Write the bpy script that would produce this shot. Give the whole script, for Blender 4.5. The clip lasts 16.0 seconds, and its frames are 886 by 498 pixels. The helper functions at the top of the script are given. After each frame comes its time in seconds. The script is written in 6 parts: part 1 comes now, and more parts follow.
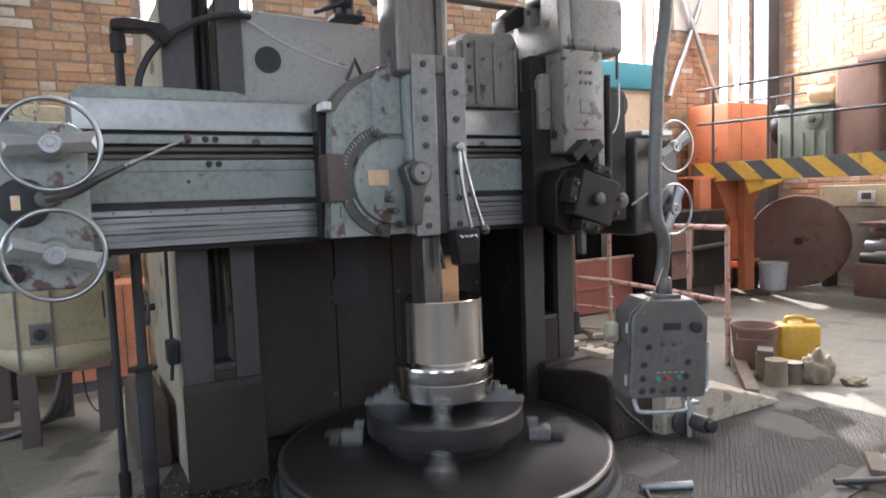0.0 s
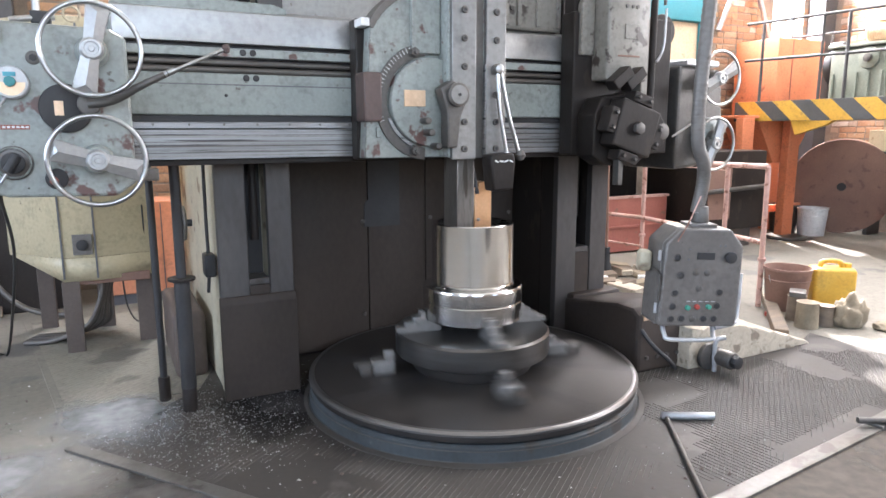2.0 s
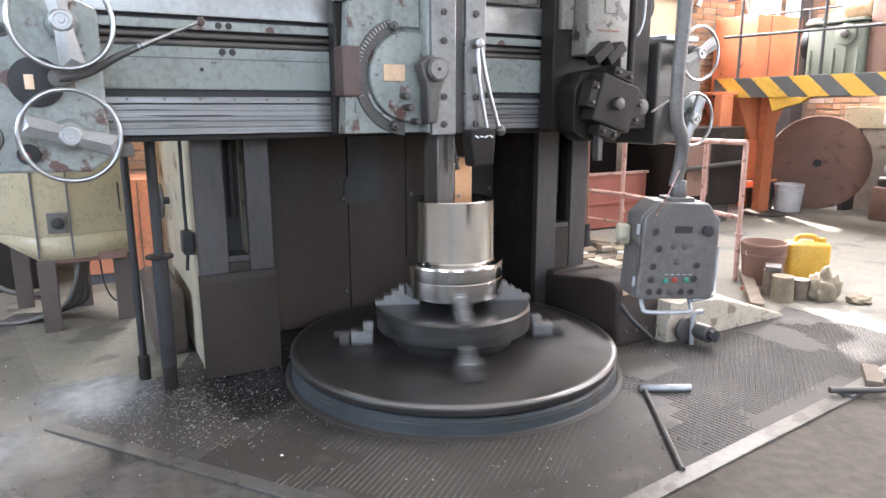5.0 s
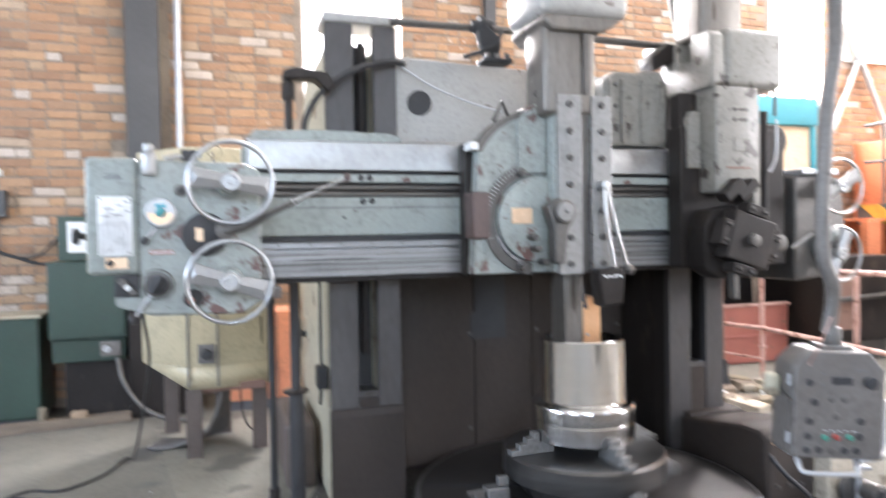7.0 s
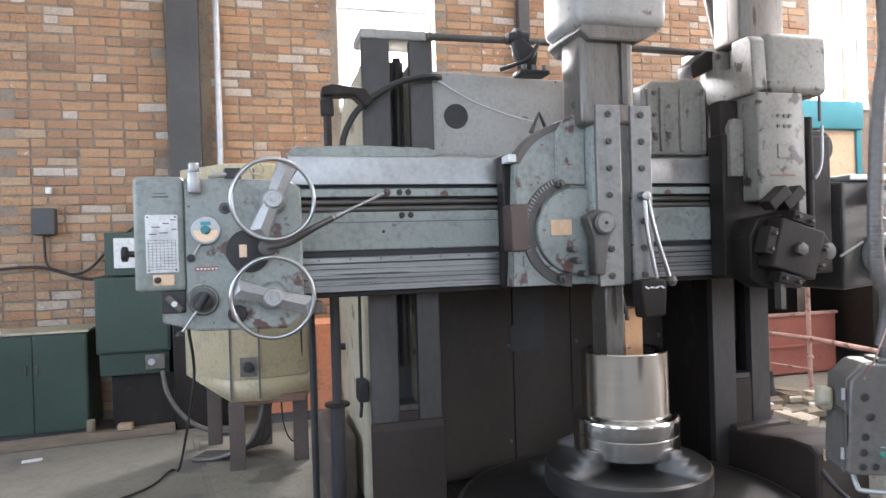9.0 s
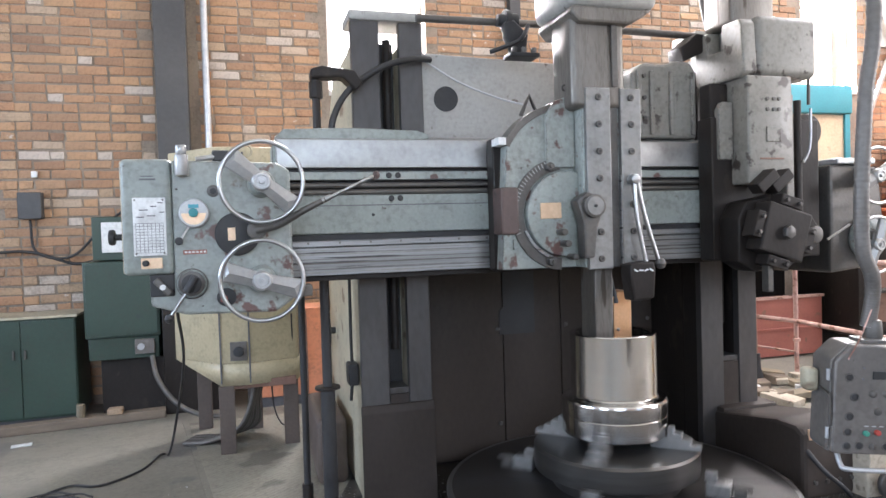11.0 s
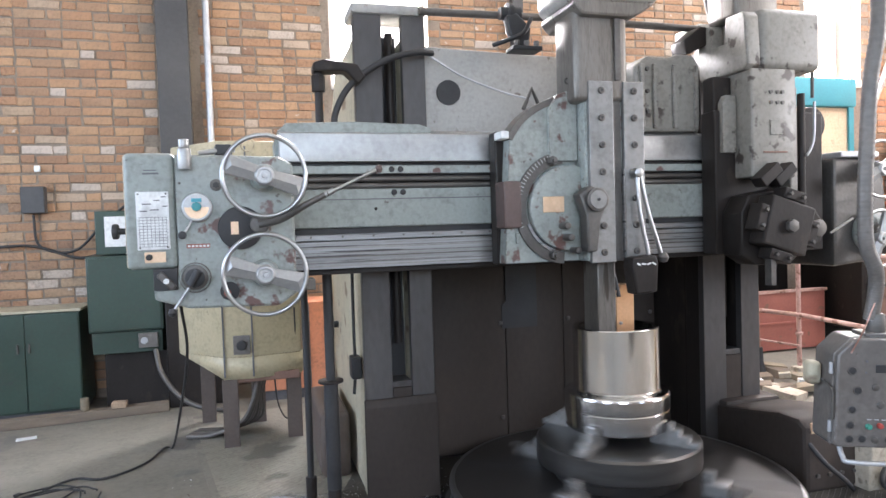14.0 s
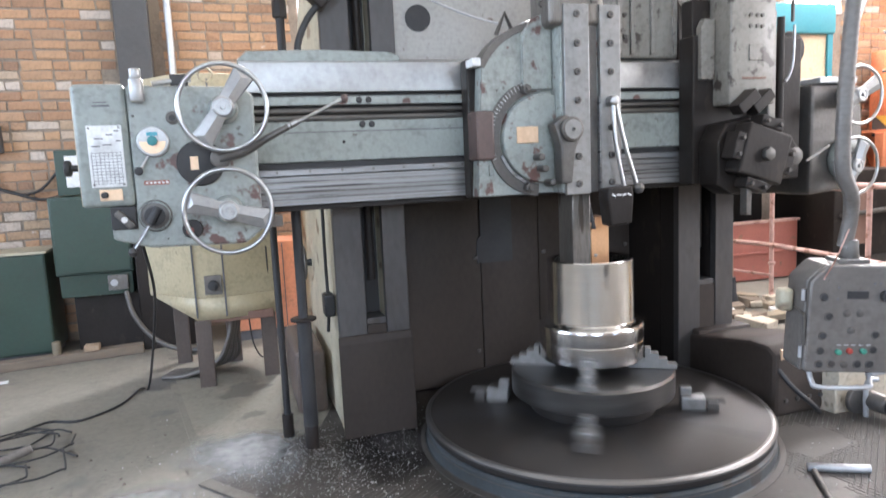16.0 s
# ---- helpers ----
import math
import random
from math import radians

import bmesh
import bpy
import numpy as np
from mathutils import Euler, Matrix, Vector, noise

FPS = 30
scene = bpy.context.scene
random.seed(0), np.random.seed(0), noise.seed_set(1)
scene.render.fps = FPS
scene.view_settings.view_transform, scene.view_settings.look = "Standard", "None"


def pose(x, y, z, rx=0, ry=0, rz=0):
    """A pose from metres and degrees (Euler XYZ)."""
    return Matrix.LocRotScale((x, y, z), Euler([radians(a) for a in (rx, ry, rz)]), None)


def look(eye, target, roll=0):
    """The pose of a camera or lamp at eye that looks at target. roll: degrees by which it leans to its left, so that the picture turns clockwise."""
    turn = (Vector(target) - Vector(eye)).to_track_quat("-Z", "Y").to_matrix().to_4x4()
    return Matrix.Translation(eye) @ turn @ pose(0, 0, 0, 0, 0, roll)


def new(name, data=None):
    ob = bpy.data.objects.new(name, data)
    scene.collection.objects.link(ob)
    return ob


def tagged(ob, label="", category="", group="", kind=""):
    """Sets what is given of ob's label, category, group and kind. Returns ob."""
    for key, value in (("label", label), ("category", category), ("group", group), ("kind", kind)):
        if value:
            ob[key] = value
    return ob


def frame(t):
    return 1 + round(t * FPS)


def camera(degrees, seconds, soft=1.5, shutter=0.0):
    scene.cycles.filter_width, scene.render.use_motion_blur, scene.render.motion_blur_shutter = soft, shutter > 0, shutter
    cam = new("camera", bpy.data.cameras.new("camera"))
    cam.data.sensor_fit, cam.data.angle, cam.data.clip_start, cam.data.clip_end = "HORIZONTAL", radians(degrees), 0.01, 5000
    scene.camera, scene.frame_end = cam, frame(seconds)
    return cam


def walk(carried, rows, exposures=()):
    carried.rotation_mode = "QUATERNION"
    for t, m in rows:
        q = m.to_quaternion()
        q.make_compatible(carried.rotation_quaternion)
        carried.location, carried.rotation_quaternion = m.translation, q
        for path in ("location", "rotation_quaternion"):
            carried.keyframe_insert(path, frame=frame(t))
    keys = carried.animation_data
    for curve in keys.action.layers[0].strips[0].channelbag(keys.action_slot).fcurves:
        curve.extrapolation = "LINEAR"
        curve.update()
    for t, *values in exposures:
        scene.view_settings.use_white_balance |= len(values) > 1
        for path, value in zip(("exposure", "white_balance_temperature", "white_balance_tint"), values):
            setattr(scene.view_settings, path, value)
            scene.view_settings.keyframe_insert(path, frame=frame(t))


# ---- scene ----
cam = camera(67.0, 16.0, 1.5, 0.7)
PATH = [
    (0.0, -1.908, -3.368, 1.578, 85.30, 2.00, -29.70),
    (0.5, -1.915, -3.368, 1.548, 83.30, 1.70, -28.90),
    (1.0, -1.923, -3.373, 1.527, 81.60, 1.00, -28.50),
    (1.5, -1.925, -3.373, 1.522, 80.90, 0.30, -27.70),
    (2.0, -1.929, -3.372, 1.514, 79.90, 0.10, -26.90),
    (2.5, -1.926, -3.370, 1.510, 79.60, 0.50, -26.90),
    (3.0, -1.925, -3.375, 1.506, 78.90, 0.50, -27.30),
    (3.5, -1.930, -3.390, 1.500, 78.00, 0.50, -27.90),
    (6.0, -1.918, -3.369, 1.500, 78.20, 0.00, -28.70),
    (6.5, -1.913, -3.391, 1.502, 82.20, 0.40, -25.60),
    (7.0, -1.974, -3.380, 1.580, 88.80, 1.00, -18.40),
    (7.5, -2.000, -3.392, 1.599, 90.40, 2.20, -14.50),
    (8.0, -2.005, -3.375, 1.601, 90.30, 1.60, -14.60),
    (8.5, -2.002, -3.374, 1.601, 90.10, 1.80, -14.80),
    (9.0, -1.998, -3.374, 1.598, 89.70, 1.70, -15.50),
    (11.5, -1.993, -3.374, 1.587, 88.00, 1.70, -16.30),
    (12.0, -1.995, -3.372, 1.586, 87.50, 1.80, -16.20),
    (12.5, -1.991, -3.369, 1.585, 87.20, 2.00, -16.20),
    (13.0, -1.990, -3.370, 1.585, 87.20, 2.00, -16.10),
    (13.5, -1.993, -3.373, 1.586, 87.70, 1.90, -15.90),
    (14.0, -1.996, -3.375, 1.587, 87.90, 1.80, -16.10),
    (14.5, -1.993, -3.373, 1.586, 87.80, 1.60, -16.30),
    (15.0, -1.990, -3.369, 1.581, 86.70, 1.70, -16.00),
    (15.5, -1.968, -3.351, 1.574, 85.10, 1.90, -17.60),
    (16.0, -1.943, -3.310, 1.562, 82.50, 2.60, -18.00),
]
walk(cam, [(t, pose(*p)) for t, *p in PATH],
     [(t, e, 6020, 16) for t, e in ((0, 1.10), (0.6, 1.58), (1.5, 1.98), (3.5, 2.06), (6.2, 2.12), (7.0, 2.24), (8.0, 1.80), (9.0, 1.66), (12.5, 1.88), (15, 1.88), (16, 2.08))])

# ---- sky, sun, window light and added fill ----
SUN_AZ, SUN_EL = radians(31), radians(35.5)      # from +y towards +x, above the horizon
world = bpy.data.worlds.new("sky")
scene.world = world
world.use_nodes = True
wn = world.node_tree.nodes
sky = wn.new("ShaderNodeTexSky")
sky.sky_type = "NISHITA"
sky.sun_disc = False
sky.sun_elevation, sky.sun_rotation = SUN_EL, SUN_AZ
sky.air_density, sky.dust_density = 1.2, 3.0
world.node_tree.links.new(sky.outputs[0], wn["Background"].inputs[0])
wn["Background"].inputs[1].default_value = 0.15

sun = new("sun", bpy.data.lights.new("sun", "SUN"))
sun.data.energy, sun.data.angle, sun.data.color = 5.0, radians(0.5), (1.0, 0.93, 0.82)
sun.matrix_world = look((math.sin(SUN_AZ) * 30, math.cos(SUN_AZ) * 30, math.tan(SUN_EL) * 30), (0, 0, 0))


def opening_light(name, eye, target, w, h, watts, color):
    """Daylight that enters by one opening, or an added fill in one."""
    d = bpy.data.lights.new(name, "AREA")
    d.shape, d.size, d.size_y, d.energy, d.color = "RECTANGLE", w, h, watts, color
    new(name, d).matrix_world = look(eye, target)


COOL, WARM = (0.78, 0.90, 1.0), (1.0, 0.96, 0.9)
opening_light("daylight_back_a", (-0.57, 4.05, 4.55), (-0.57, 0, 4.55), 1.06, 2.86, 330, WARM)
opening_light("daylight_back_b", (5.54, 4.05, 4.65), (5.54, 0, 4.65), 0.9, 2.66, 300, WARM)
opening_light("daylight_back_c", (7.65, 4.05, 4.35), (7.65, 0, 4.35), 0.68, 3.2, 260, WARM)
opening_light("daylight_left_a", (-7.85, 0.0, 2.9), (0, 0.2, 2.5), 3.0, 1.8, 72, COOL)
opening_light("daylight_left_b", (-7.85, -6.5, 3.6), (0, -6.0, 2.0), 3.0, 3.0, 65, COOL)
opening_light("daylight_front_a", (-3.5, -10.85, 3.8), (-2.5, 0, 2.0), 3.4, 3.2, 88, COOL)
opening_light("daylight_front_b", (3.5, -10.85, 3.8), (2.5, 0, 2.0), 3.4, 3.2, 34, COOL)
# Added fill lamps in unseen openings, to brighten the right bay.
opening_light("fill_right", (8.55, -4.5, 3.6), (0, -4.5, 3.6), 3.0, 3.0, 170, WARM)
opening_light("fill_roof", (6.3, 0.0, 7.05), (6.3, 0.001, 0), 2.6, 4.0, 190, WARM)


# ---- materials ----
def mat(name, a, b, rough=0.5, metal=0.0, size=3.0, fine=40.0, bump=0.15, spot=None, spot_cut=0.62, spot_size=9.0,
        rough_var=0.15, stretch=(1, 1, 1), vary="", grime=0.0, edge=None):
    """Two base colours mixed by a broad noise, fine grain on top, optional worn spots, and fine relief."""
    m = bpy.data.materials.new(name)
    m.use_nodes = True
    n, l = m.node_tree.nodes, m.node_tree.links
    p = n["Principled BSDF"]
    tc = n.new("ShaderNodeTexCoord")
    mp = n.new("ShaderNodeMapping")
    mp.inputs["Scale"].default_value = stretch
    l.new(tc.outputs["Object"], mp.inputs[0])

    def noise_tex(scale, detail=5.0):
        t = n.new("ShaderNodeTexNoise")
        t.inputs["Scale"].default_value, t.inputs["Detail"].default_value = scale, detail
        l.new(mp.outputs[0], t.inputs["Vector"])
        return t

    def mix(fac, c1, c2, mode="MIX"):
        x = n.new("ShaderNodeMix")
        x.data_type, x.blend_type = "RGBA", mode
        for sock, v in ((x.inputs[0], fac), (x.inputs[6], c1), (x.inputs[7], c2)):
            if isinstance(v, (tuple, list)):
                sock.default_value = (*v, 1)
            elif isinstance(v, (float, int)):
                sock.default_value = v
            else:
                l.new(v, sock)
        return x.outputs[2]

    def ramp(sock, lo, hi):
        r = n.new("ShaderNodeMapRange")
        r.inputs[1].default_value, r.inputs[2].default_value = lo, hi
        l.new(sock, r.inputs[0])
        return r.outputs[0]

    big, small = noise_tex(size), noise_tex(fine, 3.0)
    col = mix(ramp(big.outputs[0], 0.3, 0.7), a, b)
    if vary:
        if vary == "object":
            rnd = n.new("ShaderNodeObjectInfo").outputs["Random"]
        else:
            rnd = n.new("ShaderNodeNewGeometry").outputs["Random Per Island"]
        cr = n.new("ShaderNodeValToRGB")
        for i, (pos, c) in enumerate(BRICK_RAMP):
            e = cr.color_ramp.elements[i] if i < 2 else cr.color_ramp.elements.new(pos)
            e.position, e.color = pos, (*c, 1)
        l.new(rnd, cr.inputs[0])
        col = mix(0.85, col, cr.outputs[0])
    grain = ramp(small.outputs[0], 0.25, 0.75)
    col = mix(0.16, col, mix(grain, tuple(0.55 * v for v in a), tuple(min(1, 1.25 * v) for v in b)))
    if spot:
        sp = noise_tex(spot_size, 6.0)
        col = mix(ramp(sp.outputs[0], spot_cut, spot_cut + 0.05), col, spot)
    if grime:
        g1, g2, g3 = noise_tex(5.5, 10.0), noise_tex(38.0, 9.0), noise_tex(19.0, 8.0)
        g1.inputs["Distortion"].default_value = 0.6
        dirt = mix(0.55, g1.outputs[0], g2.outputs[0])
        col = mix(ramp(dirt, 0.48, 0.68), col, mix(0.75 * grime, col, (0.05, 0.042, 0.034)))
        if edge:
            col = mix(ramp(g3.outputs[0], 0.70, 0.72), col, mix(min(1.0, 1.4 * grime), col, (0.08, 0.065, 0.055)))
    if edge:
        bv = n.new("ShaderNodeBevel")
        bv.samples = 4
        bv.inputs[0].default_value = 0.007
        gm = n.new("ShaderNodeNewGeometry")
        dt = n.new("ShaderNodeVectorMath")
        dt.operation = "DOT_PRODUCT"
        l.new(bv.outputs[0], dt.inputs[0])
        l.new(gm.outputs["Normal"], dt.inputs[1])
        em = ramp(dt.outputs["Value"], 0.99, 0.90)
        mu = n.new("ShaderNodeMath")
        mu.operation = "MULTIPLY"
        l.new(em, mu.inputs[0])
        l.new(ramp(noise_tex(24.0, 6.0).outputs[0], 0.40, 0.55), mu.inputs[1])
        col = mix(mu.outputs[0], col, edge)
    l.new(col, p.inputs["Base Color"])
    r = n.new("ShaderNodeMapRange")
    r.inputs[3].default_value, r.inputs[4].default_value = max(0.03, rough - rough_var), min(1, rough + rough_var)
    l.new(big.outputs[0], r.inputs[0])
    l.new(r.outputs[0], p.inputs["Roughness"])
    p.inputs["Metallic"].default_value = metal
    if bump:
        bp = n.new("ShaderNodeBump")
        bp.inputs["Strength"].default_value, bp.inputs["Distance"].default_value = bump, 0.004
        l.new(small.outputs[0], bp.inputs["Height"])
        l.new(bp.outputs[0], p.inputs["Normal"])
    return m


BRICK_RAMP = [(0.0, (0.20, 0.115, 0.075)), (0.16, (0.41, 0.215, 0.11)), (0.32, (0.29, 0.175, 0.11)), (0.48, (0.47, 0.285, 0.155)),
              (0.66, (0.37, 0.195, 0.105)), (0.85, (0.41, 0.30, 0.195)), (0.95, (0.55, 0.50, 0.45))]
PAINT = mat("machine_paint", (0.232, 0.262, 0.247), (0.30, 0.33, 0.312), 0.42, 0, 2.5, 60, 0.12, (0.10, 0.08, 0.07), 0.67, 14, grime=0.55, edge=(0.07, 0.06, 0.055))
PAINT_WORN = mat("worn_machine_paint", (0.255, 0.285, 0.268), (0.33, 0.355, 0.335), 0.42, 0, 3, 60, 0.15, (0.13, 0.07, 0.06), 0.60, 11, grime=0.55, edge=(0.07, 0.06, 0.055))
PAINT_PALE = mat("pale_machine_paint", (0.36, 0.352, 0.328), (0.41, 0.40, 0.375), 0.45, 0, 1.5, 50, 0.1, (0.15, 0.12, 0.10), 0.66, 13, grime=0.3, edge=(0.12, 0.09, 0.075))
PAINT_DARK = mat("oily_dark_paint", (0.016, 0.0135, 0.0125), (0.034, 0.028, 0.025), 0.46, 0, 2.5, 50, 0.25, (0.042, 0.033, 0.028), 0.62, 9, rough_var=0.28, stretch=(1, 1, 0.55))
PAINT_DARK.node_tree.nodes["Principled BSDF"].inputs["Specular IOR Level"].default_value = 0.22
# Brown lifted to paint in lit haze; the blotches are grime.
HAZED_BROWN = mat("hazed_brown_panel", (0.03, 0.024, 0.021), (0.062, 0.049, 0.041), 0.6, 0, 1.1, 40, 0.2, rough_var=0.2, stretch=(1, 1, 0.6), grime=0.3)
HAZED_BROWN.node_tree.nodes["Principled BSDF"].inputs["Specular IOR Level"].default_value = 0.25
# Pale paint with stains, its base dimmed and browned for haze.
PAINT_DIM_STAINED = mat("dim_stained_pale_paint", (0.235, 0.222, 0.196), (0.29, 0.276, 0.248), 0.45, 0, 1.5, 50, 0.1, (0.06, 0.047, 0.04), 0.60, 9, grime=0.5, edge=(0.07, 0.055, 0.045))
IRON = mat("dark_cast_iron", (0.09, 0.085, 0.08), (0.15, 0.14, 0.13), 0.45, 0.5, 4, 60, 0.2, grime=0.4)
STEEL = mat("bright_turned_steel", (0.60, 0.595, 0.58), (0.68, 0.675, 0.66), 0.17, 1.0, 3, 90, 0.03, None, rough_var=0.04, stretch=(1, 1, 14))
WAY = mat("ground_way_steel", (0.20, 0.205, 0.21), (0.38, 0.385, 0.39), 0.36, 0.85, 2, 30, 0.06, (0.07, 0.07, 0.072), 0.58, 5, stretch=(0.25, 1, 12), grime=0.5)
WAY_DULL = mat("dull_way_steel", (0.22, 0.218, 0.212), (0.31, 0.305, 0.297), 0.42, 0.6, 2, 30, 0.08, (0.12, 0.12, 0.12), 0.66, 6, grime=0.4)
CHROME = mat("polished_rim_steel", (0.36, 0.365, 0.365), (0.47, 0.475, 0.475), 0.30, 1.0, 8, 80, 0.03, None, rough_var=0.08)
SPOKE = mat("machined_aluminium", (0.33, 0.335, 0.335), (0.43, 0.43, 0.425), 0.42, 0.7, 8, 70, 0.1)
TABLE = mat("table_cast_iron", (0.042, 0.038, 0.036), (0.066, 0.06, 0.056), 0.45, 0.6, 3, 60, 0.1, (0.065, 0.055, 0.05), 0.64, 5)
TABLE_RIM = mat("table_rim_steel", (0.16, 0.155, 0.15), (0.24, 0.235, 0.23), 0.38, 0.9, 3, 60, 0.06, stretch=(1, 1, 8))
# Also colours the flat sheets that paint shade in slots and holes.
BLACK = mat("black_rubber_and_shade", (0.018, 0.018, 0.02), (0.035, 0.034, 0.035), 0.55, 0, 6, 60, 0.1)
CREAM = mat("cream_paint", (0.45, 0.385, 0.25), (0.53, 0.46, 0.31), 0.42, 0, 1.6, 40, 0.1, (0.30, 0.21, 0.12), 0.70, 6, grime=0.4, edge=(0.14, 0.09, 0.06))
CREAM_DIRTY = mat("dirty_cream_paint", (0.43, 0.39, 0.285), (0.54, 0.495, 0.375), 0.5, 0, 1.6, 40, 0.15, (0.20, 0.14, 0.09), 0.615, 5, grime=0.45, edge=(0.14, 0.09, 0.06))
ORANGE = mat("orange_paint", (0.62, 0.19, 0.085), (0.71, 0.25, 0.12), 0.5, 0, 1.5, 40, 0.1, (0.35, 0.10, 0.05), 0.68, 6, grime=0.4)
SALMON = mat("salmon_paint", (0.66, 0.27, 0.15), (0.74, 0.33, 0.20), 0.55, 0, 1.5, 40, 0.1, (0.34, 0.14, 0.09), 0.68, 6, grime=0.4)
RED_OXIDE = mat("red_oxide_paint", (0.26, 0.085, 0.065), (0.34, 0.12, 0.09), 0.55, 0, 3, 40, 0.15, (0.20, 0.10, 0.07), 0.62, 8)
GREEN = mat("dark_green_paint", (0.026, 0.05, 0.037), (0.038, 0.07, 0.052), 0.42, 0, 2, 40, 0.08, (0.03, 0.05, 0.045), 0.66, 6, grime=0.4)
GREEN_MID = mat("grey_green_paint", (0.17, 0.19, 0.15), (0.24, 0.26, 0.21), 0.5, 0, 2, 40, 0.1, (0.12, 0.12, 0.09), 0.64, 6, grime=0.4)
RUST = mat("rusty_steel", (0.20, 0.115, 0.09), (0.27, 0.165, 0.125), 0.75, 0.1, 3, 50, 0.3, (0.17, 0.10, 0.08), 0.6, 7)
RAIL_PAINT = mat("flaking_pink_paint", (0.42, 0.24, 0.20), (0.55, 0.36, 0.31), 0.5, 0, 9, 60, 0.2, (0.24, 0.12, 0.09), 0.56, 14, grime=0.4)
GALV = mat("galvanised_pipe", (0.42, 0.43, 0.45), (0.58, 0.59, 0.60), 0.45, 0.6, 12, 60, 0.1)
CONCRETE = mat("shop_floor_concrete", (0.165, 0.152, 0.126), (0.24, 0.223, 0.187), 0.75, 0, 0.9, 18, 0.25, (0.14, 0.132, 0.12), 0.60, 1.7, grime=0.4)
ROUGH_CONCRETE = mat("rough_concrete", (0.42, 0.37, 0.29), (0.56, 0.50, 0.40), 0.85, 0, 4, 30, 0.8, (0.25, 0.21, 0.16), 0.6, 10, grime=0.4)
CHEQUER = mat("oily_floor_plate", (0.034, 0.030, 0.026), (0.062, 0.056, 0.049), 0.62, 0.1, 1.4, 30, 0.2, (0.085, 0.075, 0.068), 0.58, 2.2, grime=0.6)
RIDGE = mat("worn_plate_ridges", (0.085, 0.08, 0.072), (0.15, 0.142, 0.13), 0.48, 0.4, 1.6, 30, 0.1, (0.075, 0.07, 0.063), 0.50, 2.0, grime=0.7)
STRIP = mat("floor_edge_steel", (0.11, 0.105, 0.097), (0.175, 0.168, 0.155), 0.45, 0.5, 3, 40, 0.15, (0.08, 0.073, 0.065), 0.58, 8, grime=0.6)
MORTAR = mat("grey_mortar", (0.20, 0.16, 0.125), (0.31, 0.255, 0.20), 0.9, 0, 3, 60, 0.5, grime=0.5)
BRICK_ONE = mat("old_brick", (0.36, 0.22, 0.135), (0.45, 0.30, 0.20), 0.88, 0, 7, 70, 0.6, vary="object", spot=(0.55, 0.46, 0.38), spot_cut=0.68, spot_size=11, grime=0.6)
BRICK_MANY = mat("old_bricks", (0.36, 0.22, 0.135), (0.45, 0.30, 0.20), 0.88, 0, 7, 70, 0.6, vary="island", spot=(0.55, 0.46, 0.38), spot_cut=0.68, spot_size=11, grime=0.6)
PLASTER = mat("dirty_plaster", (0.50, 0.48, 0.44), (0.60, 0.58, 0.53), 0.9, 0, 1.0, 20, 0.3)
BEAM_GREY = mat("grey_steel_column", (0.055, 0.054, 0.056), (0.085, 0.084, 0.085), 0.6, 0.1, 2, 30, 0.15)
WHITE = mat("white_label", (0.68, 0.69, 0.69), (0.78, 0.79, 0.79), 0.35, 0.0, 20, 90, 0.05, grime=0.4)
INK = mat("label_ink", (0.10, 0.10, 0.11), (0.14, 0.14, 0.15), 0.5, 0, 20, 90, 0)
BRASS = mat("brass_plate", (0.62, 0.42, 0.27), (0.74, 0.54, 0.37), 0.4, 0.5, 18, 70, 0.1)
DULL_RED = mat("dull_red_paint", (0.085, 0.058, 0.053), (0.12, 0.08, 0.072), 0.5, 0, 4, 50, 0.15, (0.06, 0.05, 0.048), 0.58, 9, grime=0.5)
LEG_BROWN = mat("dark_brown_paint", (0.085, 0.065, 0.055), (0.13, 0.10, 0.085), 0.6, 0, 4, 50, 0.15)
COLUMN_WAY = mat("dark_column_way", (0.062, 0.058, 0.058), (0.105, 0.099, 0.097), 0.42, 0.4, 2, 30, 0.1, (0.07, 0.064, 0.06), 0.64, 5, stretch=(1, 1, 0.4), grime=0.4)
BED = mat("oily_blue_grey_paint", (0.045, 0.053, 0.058), (0.078, 0.089, 0.095), 0.38, 0.15, 3, 40, 0.15, (0.06, 0.055, 0.05), 0.58, 6, grime=0.5)
DUST_PLATE = mat("dusty_floor_plate", (0.20, 0.183, 0.15), (0.28, 0.26, 0.215), 0.75, 0.0, 1.4, 30, 0.2, (0.15, 0.137, 0.115), 0.58, 2.2, grime=0.4)
RAM_STEEL = mat("oil_stained_ram", (0.15, 0.138, 0.122), (0.23, 0.212, 0.19), 0.42, 0.5, 2, 40, 0.08, (0.09, 0.075, 0.06), 0.6, 4, stretch=(4, 4, 0.6), grime=0.6)
CHUCK = mat("dull_chuck_steel", (0.10, 0.096, 0.092), (0.15, 0.145, 0.14), 0.38, 0.85, 3, 60, 0.06, stretch=(1, 1, 8), grime=0.3)
# Unseen walls, kept dark so windows reflect as streaks in the sleeve.
UNSEEN_WALL = mat("dark_unseen_wall", (0.16, 0.125, 0.10), (0.24, 0.19, 0.15), 0.9, 0, 1.0, 20, 0.3, grime=0.4)
WAY_SMOOTH = mat("smooth_way_steel", (0.33, 0.33, 0.325), (0.44, 0.44, 0.43), 0.40, 0.75, 1.2, 25, 0.06, (0.26, 0.26, 0.26), 0.66, 3, grime=0.25)
TEAL = mat("teal_knob", (0.03, 0.20, 0.22), (0.05, 0.26, 0.28), 0.4, 0, 20, 60, 0.05)
RED = mat("red_plastic", (0.36, 0.05, 0.04), (0.42, 0.07, 0.05), 0.4, 0, 20, 60, 0.05)
